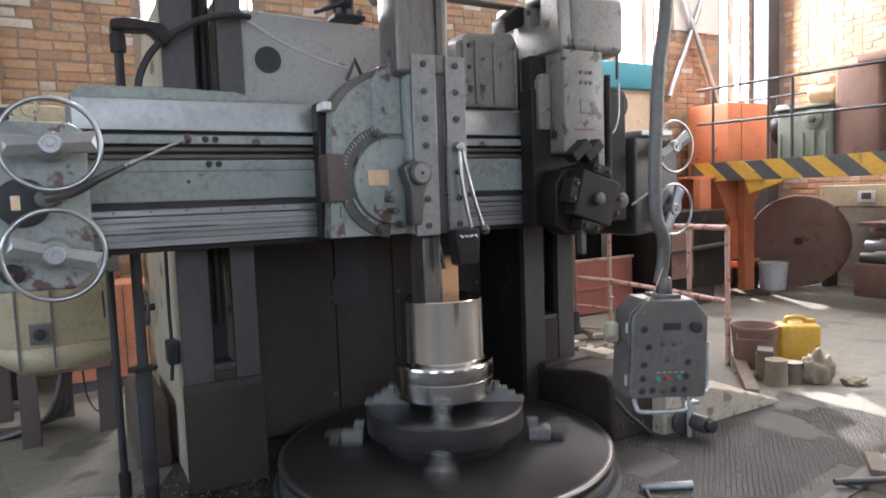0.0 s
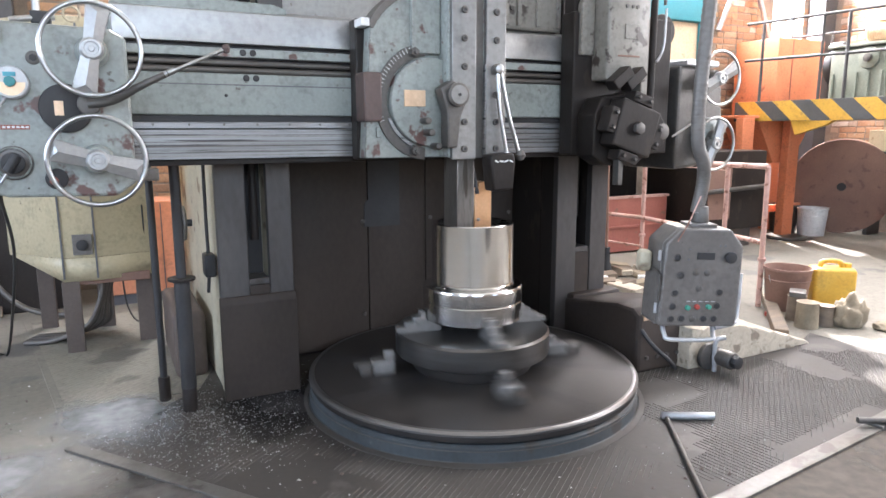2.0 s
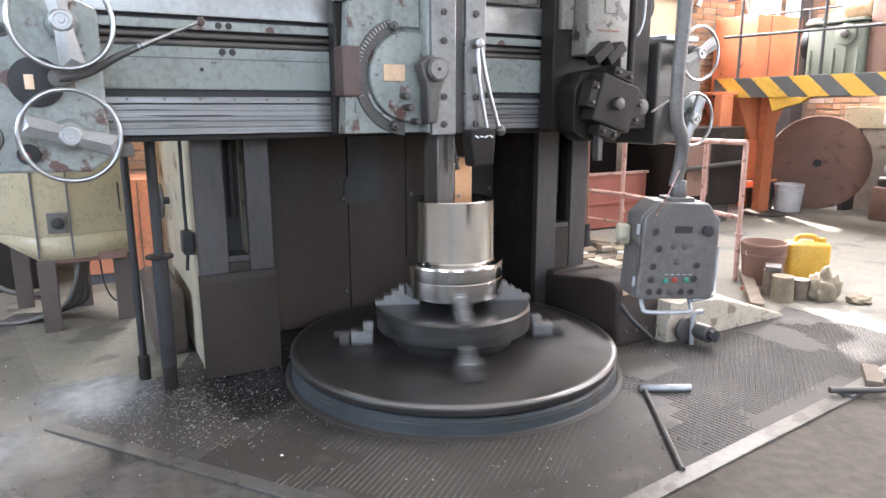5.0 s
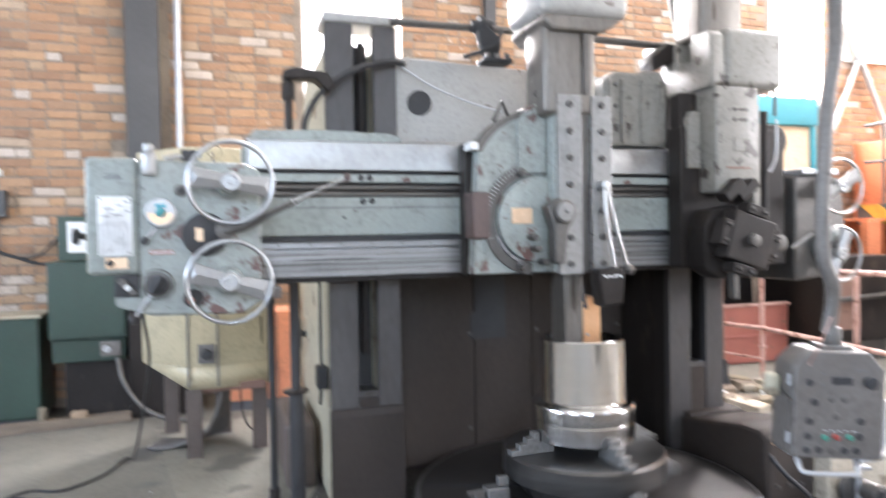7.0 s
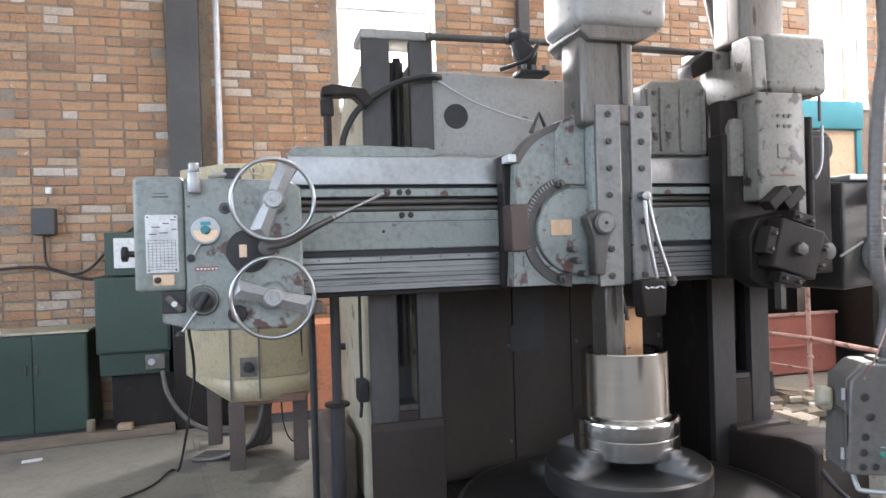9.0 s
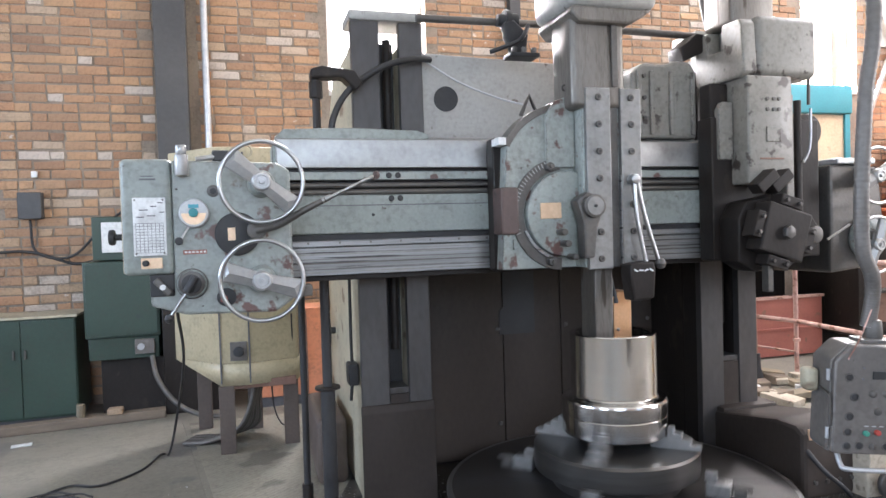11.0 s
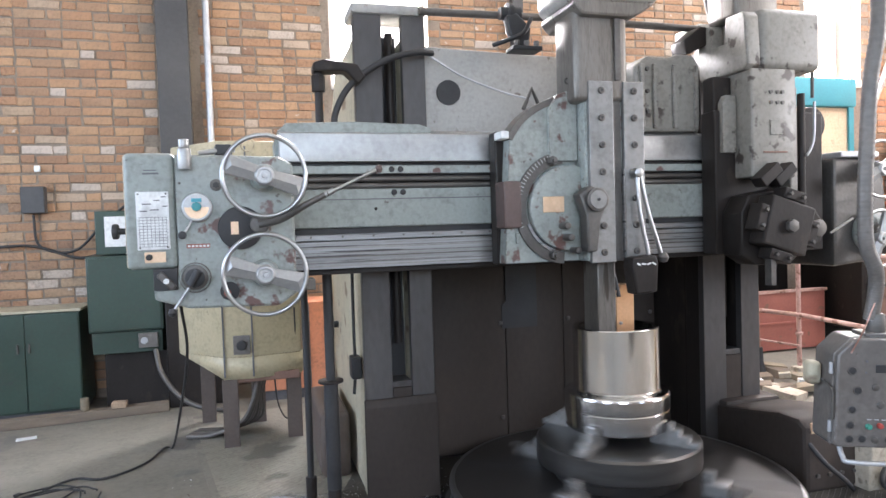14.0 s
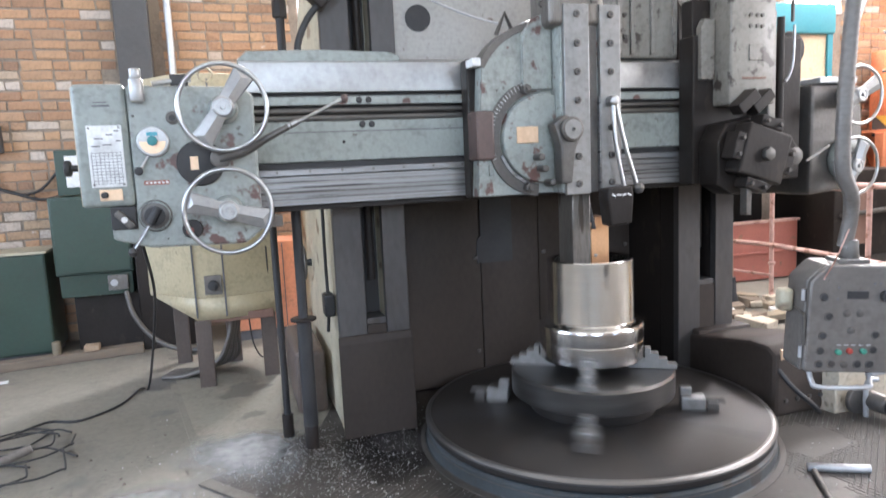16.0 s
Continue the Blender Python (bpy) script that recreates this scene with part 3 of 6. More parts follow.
solo("steel_bar", tube([(1.42, -1.46, 0.046), (1.80, -1.66, 0.046)], 0.016, 10, False), IRON, "dark steel bar lying across the edging strip", "bar")
solo("wood_offcut", turn(box(-0.14, 0.14, -0.04, 0.04, 0.031, 0.07, 0.006), Matrix.Translation((1.80, -1.46, 0)) @ Matrix.Rotation(radians(35), 4, "Z")), WOOD, "short wooden offcut on the edging strip", "timber")


# ---- vertical turret lathe: columns, bridge and cross rail ----
CX, CY = -0.07, -0.08            # axis of the table
mill = thing("vertical_lathe", "large old grey-green double-column vertical lathe with oily dark columns", "machine tool", (CX, 0.4, 0))
WF = 0.38                        # front of the columns' ways


def column(x0, x1, back, side):
    """One column: front ways with a slot between them, side wall and foot."""
    part("column_body", prism([(WF + 0.20, 0), (back + 0.6, 0), (back + 0.6, 1.85), (back, 2.05), (back, 2.35), (back - 0.35, 2.66), (WF + 0.20, 2.66)], x0 + 0.01, x1 - 0.01, "x", 0.015), side, mill)
    w = x1 - x0
    a, b = x0 + 0.39 * w, x1 - 0.33 * w                # the slot
    for u, v in ((x0, a), (b, x1)):
        part("column_way", box(u, v, WF, WF + 0.055, 0.0, 2.78, 0.006), COLUMN_WAY, mill, "dull steel guide way")
        part("column_cheek", box(u + 0.008, v - 0.004, WF + 0.056, WF + 0.199, 0.0, 2.66, 0.004), side, mill)
    # Black sheet at the back paints the slot's deep shade.
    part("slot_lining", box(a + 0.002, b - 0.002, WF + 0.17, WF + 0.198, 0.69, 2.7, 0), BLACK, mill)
    part("lifting_screw", cyl((a + 0.06, WF + 0.10, 0.9), (a + 0.06, WF + 0.10, 2.7), 0.024, seg=16), PAINT_DARK, mill, "long steel lifting screw")
    part("slot_edge", box(a + 0.001, b - 0.001, WF + 0.012, WF + 0.17, 0.655, 0.69, 0.004), COLUMN_WAY, mill, "worn steel lip")
    part("column_foot", box(a + 0.001, b - 0.001, WF + 0.006, WF + 0.17, 0, 0.654, 0.004), HAZED_BROWN, mill, "oily dark cast foot")
    part("column_cap", box(x0 - 0.01, x1 + 0.01, WF - 0.01, WF + 0.25, 2.78, 2.84, 0.015), PAINT_PALE, mill)


column(-1.40, -0.99, 1.65, CREAM_DIRTY)
part("column_base", prism([(0.345, 0.0), (0.35, 0.56), (0.365, 0.60), (WF - 0.002, 0.605), (WF - 0.002, 0.0)], -1.412, -0.985, "x", 0.006), HAZED_BROWN, mill, "oily dark column base")
column(0.86, 1.30, 1.55, PAINT_DARK)
part("back_panel", box(-1.02, 0.86, 0.95, 1.05, 0, 2.0, 0.01), PAINT_DARK, mill, "dark panel between the columns")
# The covers' brown has the lit haze before them put in.
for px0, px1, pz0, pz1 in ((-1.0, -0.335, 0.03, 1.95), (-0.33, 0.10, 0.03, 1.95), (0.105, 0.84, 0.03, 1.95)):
    part("cover_plate", box(px0, px1, 0.915, 0.949, pz0, pz1, 0.006), HAZED_BROWN, mill)
# No opening is cut: this raised black patch paints its shade.
part("panel_opening", prism([(-0.36, 0.86), (-0.10, 0.86), (-0.10, 1.5), (-0.33, 1.5), (-0.33, 1.05), (-0.36, 1.02)], 0.905, 0.9149, "y", 0.0), BLACK, mill, "flat black patch painting the shade of a panel opening")
for pz in (0.25, 0.9, 1.4):
    for px in (-0.97, -0.37, 0.14, 0.80):
        part("panel_bolt", cyl((px, 0.902, pz), (px, 0.9149, pz), 0.015, seg=6, bev=0.002), IRON, mill)
# bridge; a flat black disc paints the shade of its round hole
bridge = prism([(-1.02 + 0, 2.0), (0.86, 2.0), (0.86, 2.56), (-1.02, 2.62)], WF + 0.02, WF + 0.10, "y", 0.008)
part("bridge", bridge, PAINT_PALE, mill, "pale grey bridge plate between the columns")
part("bridge_hole", cyl((-0.85, WF + 0.021, 2.355), (-0.85, WF + 0.008, 2.355), 0.072, seg=40), BLACK, mill, "black disc painting the shade of a round hole")
part("bridge_top", box(-1.02, 0.86, WF + 0.10, 1.3, 2.5, 2.555, 0.01), PAINT_PALE, mill)
part("drive_shaft", tube([(-1.04, 0.3, 2.784), (-0.3, 0.3, 2.79), (0.8, 0.3, 2.776)], 0.022, 12, False), IRON, mill, "long horizontal drive shaft")
hb = prism([(0.22, 2.1), (0.67, 2.1), (0.67, 2.50), (0.63, 2.565), (0.52, 2.57), (0.46, 2.545), (0.30, 2.55), (0.22, 2.49)], 0.13, 0.37, "y", 0.02)
part("rear_gearbox", hb, PAINT_DIM_STAINED, mill, "dimmed, stained cast gear housing behind the rail")
for rx in (0.25, 0.335, 0.47, 0.62):
    part("housing_rib", box(rx, rx + 0.03, 0.112, 0.131, 2.12, 2.50, 0.006), PAINT_DIM_STAINED, mill)
for rz in (2.47, 2.34, 2.22):
    part("housing_bolt", cyl((0.30, 0.115, rz), (0.30, 0.131, rz), 0.014, seg=6, bev=0.002), IRON, mill)
part("housing_bracket", prism([(0.60, 2.57), (0.80, 2.66), (0.80, 2.74), (0.70, 2.75), (0.58, 2.66)], 0.15, 0.30, "y", 0.012), PAINT_DARK, mill, "oily bracket")

rail = thing("cross_rail", "grey-green painted cross rail with bright steel ways", "machine slide", (-0.2, 0.3, 1.4))
RY, RXL, RXR = 0.08, -1.86, 1.45
part("rail_body", box(RXL, RXR, RY + 0.06, WF - 0.002, 1.40, 2.05, 0.01), PAINT, rail)
part("upper_way", prism([(RY, 1.925), (RY - 0.002, 2.07), (RY + 0.10, 2.10), (RY + 0.2, 2.10), (RY + 0.2, 1.925)], -1.84, RXR, "x", 0.004), WAY_SMOOTH, rail, "bright upper guide way")
part("way_cover", prism([(-1.84, 2.085), (-1.80, 2.125), (-1.46, 2.135), (-1.10, 2.125), (-1.04, 2.105), (-1.04, 2.08), (-1.84, 2.06)], RY + 0.03, RY + 0.17, "y", 0.004), PAINT, rail)
# A black sheet behind bar and screws paints the recess's shade.
part("recess", box(-1.84, RXR, RY + 0.045, RY + 0.062, 1.79, 1.925, 0), BLACK, rail, "black sheet painting the shade in the rail's recess")
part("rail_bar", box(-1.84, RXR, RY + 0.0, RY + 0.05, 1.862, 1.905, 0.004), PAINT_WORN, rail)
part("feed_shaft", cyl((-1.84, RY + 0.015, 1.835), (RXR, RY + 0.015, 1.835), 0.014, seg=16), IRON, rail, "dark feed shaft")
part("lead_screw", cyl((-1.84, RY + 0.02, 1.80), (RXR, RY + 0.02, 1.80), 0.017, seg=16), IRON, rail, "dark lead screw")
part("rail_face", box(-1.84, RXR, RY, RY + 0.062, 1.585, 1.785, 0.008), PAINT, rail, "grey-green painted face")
# Black strip painting the shade between face and lower way.
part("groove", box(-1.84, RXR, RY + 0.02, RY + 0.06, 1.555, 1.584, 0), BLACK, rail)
for z0, z1, y in ((1.375, 1.518, -0.008), (1.522, 1.553, -0.014)):
    part("lower_way", box(-1.84, RXR, RY + y, RY + 0.05, z0, z1, 0.003), WAY, rail, "scored bright lower guide way")
for k in range(9):
    z = 1.388 + 0.0145 * k + 0.004 * math.sin(k * 2.3)
    part("way_score", box(-1.84, RXR, RY - 0.0095, RY, z, z + (0.0035 if k % 3 else 0.007), 0), (WAY_DULL, IRON)[k % 2], rail)
part("way_underside", box(-1.84, RXR, RY + 0.03, WF - 0.003, 1.345, 1.374, 0.004), PAINT_DARK, rail)
part("scribed_line", box(-1.70, -0.70, RY - 0.0015, RY + 0.004, 1.728, 1.734, 0), INK, rail)
for bx, bz in ((-1.27, 1.885), (-1.222, 1.885), (-1.26, 1.765), (-1.212, 1.765), (-1.36, 1.68)):
    part("rail_bolt", cyl((bx, RY - 0.006, bz), (bx, RY + 0.01, bz), 0.016 if bx != -1.36 else 0.008, seg=14, bev=0.003), BLACK, rail)
for k in range(8):
    part("way_screw", cyl((-1.7 + 0.16 * k, RY - 0.016, 1.541), (-1.7 + 0.16 * k, RY, 1.541), 0.006, seg=10), IRON, rail)

# lifting rods beside the column, bracket, hose and cable
for rx, ry, rr, top in ((-1.71, 0.56, 0.02, 2.0), (-1.60, 0.33, 0.026, 1.36)):
    rod = thing("lifting_rod", "dark oily vertical steel shaft standing on the floor", "shaft", (rx, ry, 0), "lifting shafts")
    part("rod", cyl((rx, ry, 0.0), (rx, ry, top), rr, seg=18), BLACK, rod)
    part("foot_sleeve", cyl((rx, ry, 0.0), (rx, ry, 0.14), rr + 0.012, seg=18, bev=0.004), PAINT_DARK, rod)
    if rr > 0.022:
        part("collar", cyl((rx, ry, 0.735), (rx, ry, 0.75), 0.07, seg=28, bev=0.003), PAINT_DARK, rod, "flat dark collar")
        part("sleeve", cyl((rx, ry, 0.14), (rx, ry, 0.735), rr + 0.014, seg=18), BLACK, rod)
part("shaft_bracket", prism([(-1.64, 2.47), (-1.58, 2.49), (-1.40, 2.47), (-1.36, 2.40), (-1.40, 2.36), (-1.47, 2.43), (-1.64, 2.42)], 0.25, 0.36, "y", 0.012), PAINT_DARK, mill, "dark cast bracket")
part("bracket_shaft", cyl((-1.61, 0.3, 2.05), (-1.61, 0.3, 2.45), 0.022, seg=16), PAINT_DARK, mill)
part("bracket_nut", cyl((-1.61, 0.3, 2.32), (-1.61, 0.3, 2.41), 0.036, seg=8, bev=0.005), PAINT_DARK, mill)
solo("coolant_hose", tube([(-1.535, 0.3, 2.09), (-1.52, 0.3, 2.22), (-1.43, 0.29, 2.37), (-1.24, 0.28, 2.50), (-1.06, 0.30, 2.555), (-0.95, 0.36, 2.57)], 0.018, 12), BLACK, "black rubber hose curving over the column", "hose")
solo("signal_cable", tube([(-0.98, 0.36, 2.56), (-0.78, 0.34, 2.44), (-0.55, 0.31, 2.35), (-0.40, 0.25, 2.30)], 0.006, 8), GALV, "thin grey cable hanging before the bridge", "cable")
# details of the column's side
part("side_wheel", ring((-1.445, 1.62, 0.87), 0.115, 0.011, "x", 40, 8), IRON, mill, "small dark handwheel")
part("side_wheel_spoke", tube([(-1.445, 1.62, 0.76), (-1.45, 1.62, 0.87), (-1.445, 1.62, 0.98)], 0.009, 8, False), IRON, mill)
part("side_wheel_axle", cyl((-1.47, 1.62, 0.87), (-1.38, 1.62, 0.87), 0.025, seg=16), BLACK, mill)
part("side_cable", tube([(-1.425, 0.58, 1.35), (-1.43, 0.56, 1.0), (-1.43, 0.55, 0.75), (-1.44, 0.56, 0.6)], 0.010, 8), BLACK, mill, "black cable down the column")
part("limit_switch", box(-1.46, -1.40, 0.48, 0.60, 0.70, 0.83, 0.012), BLACK, mill, "oily black limit switch")
solo("pump_tank", box(-1.62, -1.43, 0.85, 1.65, 0, 0.42, 0.04, seg=4), LEG_BROWN, "dark brown tank with dark oil stains beside the column", "tank")


# ---- left feed gearbox with handwheels ----
GF = -0.28
gear = thing("feed_gearbox", "worn grey-green feed gearbox with handwheels, dials and levers", "gearbox", (-2.1, -0.05, 1.25))
part("gearbox_body", prism([(-2.30, 1.925), (-1.86, 1.915), (-1.80, 1.88), (-1.80, 1.30), (-1.88, 1.245), (-2.26, 1.255), (-2.40, 1.30), (-2.40, 1.43), (-2.30, 1.43)], GF, 0.34, "y", 0.012), PAINT_WORN, gear)
part("side_cover", box(-2.50, -2.301, GF - 0.012, 0.28, 1.435, 1.93, 0.022, seg=4), PAINT, gear, "grey-green rounded side cover")
part("cover_rim", box(-2.508, -2.485, GF + 0.03, 0.24, 1.44, 1.925, 0.008), CREAM_DIRTY, gear)
part("scrawl", box(-2.425, -2.36, GF - 0.0135, GF - 0.011, 1.838, 1.846, 0), INK, gear)
part("scrawl", box(-2.42, -2.37, GF - 0.0135, GF - 0.011, 1.853, 1.858, 0), INK, gear)
# data chart
chart = part("data_chart", box(-2.455, -2.325, GF - 0.018, GF - 0.011, 1.517, 1.765, 0.003), WHITE, gear, "white printed feed chart")
for k in range(11):
    z = 1.655 - 0.0125 * k
    part("printed_line", box(-2.445, -2.335, GF - 0.0195, GF - 0.0185, z, z + 0.0016, 0), INK, chart)
for k in range(8):
    x = -2.445 + 0.0155 * k
    part("printed_line", box(x, x + 0.0014, GF - 0.0197, GF - 0.0187, 1.53, 1.655, 0), INK, chart)
for x0, x1, z in ((-2.43, -2.395, 1.71), (-2.385, -2.36, 1.725), (-2.44, -2.41, 1.68), (-2.40, -2.365, 1.685), (-2.355, -2.335, 1.74), (-2.35, -2.33, 1.70)):
    part("printed_mark", box(x0, x1, GF - 0.0195, GF - 0.0185, z, z + 0.0045, 0), INK, chart)
for cx in (-2.445, -2.335):
    for cz in (1.527, 1.755):
        part("chart_screw", cyl((cx, GF - 0.021, cz), (cx, GF - 0.017, cz), 0.004, seg=8), IRON, chart)
part("orange_label", box(-2.43, -2.345, GF - 0.016, GF - 0.011, 1.462, 1.508, 0.002), BRASS, gear, "worn orange label")
part("label_knob", cyl((-2.41, GF - 0.04, 1.486), (-2.41, GF - 0.01, 1.486), 0.013, seg=16, bev=0.003), BLACK, gear)
# feed dial
dial = part("feed_dial", cyl((-2.211, GF - 0.035, 1.694), (-2.211, GF, 1.694), 0.062, seg=40, bev=0.006), GALV, gear, "round feed dial")
part("dial_face", cyl((-2.211, GF - 0.039, 1.694), (-2.211, GF - 0.034, 1.694), 0.055, seg=40), SPOKE, dial)
half = [(-2.211 + 0.05 * math.cos(a), 1.694 + 0.05 * math.sin(a)) for a in (math.pi + math.pi * k / 14 for k in range(15))]
part("dial_band", prism(half, GF - 0.0415, GF - 0.0385, "y"), BRASS, dial)
part("dial_window", box(-2.232, -2.19, GF - 0.0425, GF - 0.0385, 1.716, 1.732, 0.001), BLUE, dial)
part("dial_knob", cyl((-2.211, GF - 0.062, 1.696), (-2.211, GF - 0.038, 1.696), 0.021, 0.016, seg=8, bev=0.003), TEAL, dial, "small teal knob")
part("dial_lever", tube([(-2.235, GF - 0.02, 1.635), (-2.262, GF - 0.05, 1.59)], 0.005, 8, False), GALV, gear)
part("lever_ball", cyl((-2.272, GF - 0.066, 1.576), (-2.272, GF - 0.035, 1.576), 0.018, 0.014, seg=16, bev=0.005), BLACK, gear)
part("name_strip", box(-2.262, -2.165, GF - 0.004, GF + 0.002, 1.518, 1.536, 0.001), RED_OXIDE, gear, "small red name strip")
for k in range(6):
    part("strip_mark", box(-2.256 + 0.0155 * k, -2.2455 + 0.0155 * k, GF - 0.0052, GF - 0.0038, 1.523, 1.531, 0), WHITE, gear)
for x, z, r in ((-2.13, 1.79, 0.026), (-2.11, 1.598, 0.021), (-2.19, 1.29, 0.004), (-2.28, 1.80, 0.005)):
    part("plug", cyl((x, GF - 0.006, z), (x, GF + 0.004, z), r, seg=20, bev=0.002), IRON, gear)
    if r > 0.01:
        part("plug_core", cyl((x, GF - 0.012, z), (x, GF - 0.005, z), r * 0.55, seg=6), BLACK, gear)
# oil cup and clutter on top
part("oil_cup", cyl((-2.253, GF - 0.03, 1.855), (-2.253, GF - 0.03, 1.945), 0.028, seg=24, bev=0.004), SPOKE, gear, "bright steel oil cup")
part("oil_cup_neck", cyl((-2.253, GF - 0.03, 1.945), (-2.253, GF - 0.03, 1.985), 0.022, seg=24, bev=0.004), SPOKE, gear)
solo("steel_spanner", tube([(-2.20, GF + 0.05, 1.932), (-2.13, GF + 0.06, 1.945), (-2.05, GF + 0.09, 1.957)], 0.013, 10, False), CHROME, "bright steel spanner lying on the gearbox", "spanner")
solo("oily_block", box(-2.13, -2.06, GF + 0.05, GF + 0.12, 1.927, 1.975, 0.006), BLACK, "small black metal block on the gearbox", "block")
solo("gauge_ring", tube([(-1.99 + 0.03 * math.cos(a), GF + 0.2, 1.99 + 0.03 * math.sin(a)) for a in (math.pi * k / 6 for k in range(-3, 10))], 0.005, 8), CREAM, "cream ring standing on the gearbox", "ring")
# selector with a lever, square switch, black sight disc
part("selector_plate", cyl((-2.231, GF - 0.012, 1.39), (-2.231, GF + 0.002, 1.39), 0.066, seg=40, bev=0.003), IRON, gear)
part("selector_ring", ring((-2.231, GF - 0.012, 1.39), 0.058, 0.004, "y", 40, 8), PAINT, gear)
part("selector_boss", cyl((-2.231, GF - 0.04, 1.39), (-2.231, GF - 0.01, 1.39), 0.042, 0.036, seg=32, bev=0.004), BLACK, gear)
part("selector_handle", tube([(-2.215, GF - 0.05, 1.42), (-2.25, GF - 0.055, 1.36)], 0.018, 10, False), BLACK, gear)
part("selector_lever", tube([(-2.255, GF - 0.055, 1.35), (-2.315, GF - 0.07, 1.262)], 0.007, 8, False), CHROME, gear)
part("selector_ball", lathe([(0, -0.02), (0.012, -0.016), (0.019, 0), (0.012, 0.016), (0, 0.02)], (-2.323, GF - 0.072, 1.25), 16), BLACK, gear)
part("switch_box", box(-2.40, -2.302, GF - 0.012, GF + 0.05, 1.34, 1.435, 0.006), BLACK, gear, "black rotary switch box")
part("switch_grip", turn(box(-0.045, 0.045, -0.012, 0.012, -0.016, 0.016, 0.008), Matrix.Translation((-2.346, GF - 0.024, 1.382)) @ Matrix.Rotation(radians(48), 4, "Y")), IRON, gear)
part("switch_centre", cyl((-2.346, GF - 0.042, 1.382), (-2.346, GF - 0.03, 1.382), 0.012, seg=16), WHITE, gear)
part("sight_disc", cyl((-2.035, GF - 0.02, 1.60), (-2.035, GF + 0.002, 1.60), 0.095, seg=44, bev=0.005), BLACK, gear, "dark disc with a brass scale")
part("sight_scale", box(-2.075, -2.043, GF - 0.024, GF - 0.0195, 1.572, 1.628, 0.001), BRASS, gear)
part("black_boss", cyl((-2.09, GF - 0.03, 1.325), (-2.09, GF + 0.002, 1.325), 0.042, 0.035, seg=32, bev=0.006), BLACK, gear)
part("black_boss_mark", cyl((-2.10, GF - 0.033, 1.318), (-2.10, GF - 0.029, 1.318), 0.016, seg=16), RED_OXIDE, gear)
part("shift_boss", cyl((-1.953, GF - 0.07, 1.615), (-1.953, GF, 1.615), 0.042, seg=28, bev=0.006), IRON, gear)
part("shift_lever", tube([(-1.955, GF - 0.06, 1.615), (-1.86, GF - 0.085, 1.635), (-1.76, GF - 0.12, 1.69), (-1.66, GF - 0.14, 1.74)], lambda t: 0.02 - 0.008 * t, 10), IRON, gear, "long dark lever")
part("shift_rod", tube([(-1.67, GF - 0.138, 1.735), (-1.445, GF - 0.14, 1.838)], 0.008, 10, False), CHROME, gear)
part("shift_sleeve", tube([(-1.675, GF - 0.138, 1.733), (-1.635, GF - 0.138, 1.752)], 0.013, 10, False), CHROME, gear)
part("shift_knob", lathe([(0, -0.02), (0.012, -0.015), (0.017, 0), (0.012, 0.015), (0, 0.02)], (-1.432, GF - 0.14, 1.844), 16), DULL_RED, gear, "dark red ball")
part("end_stop", box(-1.90, -1.70, -0.10, 0.02, 1.29, 1.345, 0.006), IRON, gear)
part("handle_shaft", cyl((-2.56, -0.15, 1.60), (-2.50, -0.15, 1.60), 0.014, seg=14), BLACK, gear)
part("handle_knob", cyl((-2.575, -0.15, 1.60), (-2.55, -0.15, 1.60), 0.034, seg=20, bev=0.006), BLACK, gear, "black star knob")


def handwheel(name, label, x, y, z, R=0.172, angle=0.0, depth=0.13, hub=PAINT):
    """A polished rim with two broad spokes, a hub and an axle; it turns about y."""
    w = thing(name, label, "handwheel", (x, y, z), "rail handwheels")
    part("rim", ring((x, y - 0.005, z), R, 0.0098, "y", 72, 12), CHROME, w, "polished steel rim")
    for s in (1, -1):
        q = bmesh.new()
        for r, hw, front in ((0.02, 0.031, -0.010), (R * 0.80, 0.037, -0.010), (R * 0.97, 0.045, -0.002)):
            for side in (-1, 1):
                for yy in (front, 0.012):
                    q.verts.new((s * r, yy, side * hw))
            if r < R * 0.9:
                q.verts.new((s * r, -0.024, 0.0))
        bmesh.ops.convex_hull(q, input=q.verts)
        sharpen(q, 12)
        part("spoke", turn(q, Matrix.Translation((x, y, z)) @ Matrix.Rotation(radians(-angle), 4, "Y")), SPOKE, w, "broad ridged spoke")
    part("hub", lathe([(0, -0.02), (0.042, -0.02), (0.042, 0.02), (0.034, 0.03), (0.026, 0.03), (0.024, 0.024), (0.012, 0.024), (0.010, 0.036), (0, 0.036)], (x, y, z), 32, "y"), SPOKE, w)
    part("axle_boss", cyl((x, y + 0.02, z), (x, y + depth, z), 0.052, 0.062, seg=32, bev=0.006), hub, w)
    return w


wheel_upper = handwheel("feed_handwheel", "polished steel handwheel with two spokes, turning on the feed gearbox", -1.927, -0.42, 1.818)
handwheel("lower_handwheel", "polished steel handwheel with two spokes below another one", -1.939, -0.42, 1.398, angle=-16)

# ---- left head on the rail: saddle, swivel, ram guide and boring bar ----
head = thing("rail_head", "worn grey-green rail head with swivel scale and ram guide", "tool head", (-0.3, 0.0, 1.36))
part("saddle", box(-0.73, 0.16, -0.03, RY - 0.014, 1.36, 2.07, 0.01), PAINT_DARK, head, "dark saddle plate")
arc = [(-0.725, 1.37)]
arc += [(-0.33 - 0.40 * math.cos(a), 1.87 + 0.37 * math.sin(a)) for a in (radians(28 + 62 * k / 12) for k in range(13))]
arc += [(-0.20, 2.24), (-0.20, 1.37)]
part("swivel_plate", prism(arc, -0.12, -0.031, "y", 0.006), PAINT_WORN, head, "grey-green swivel plate with chipped paint")
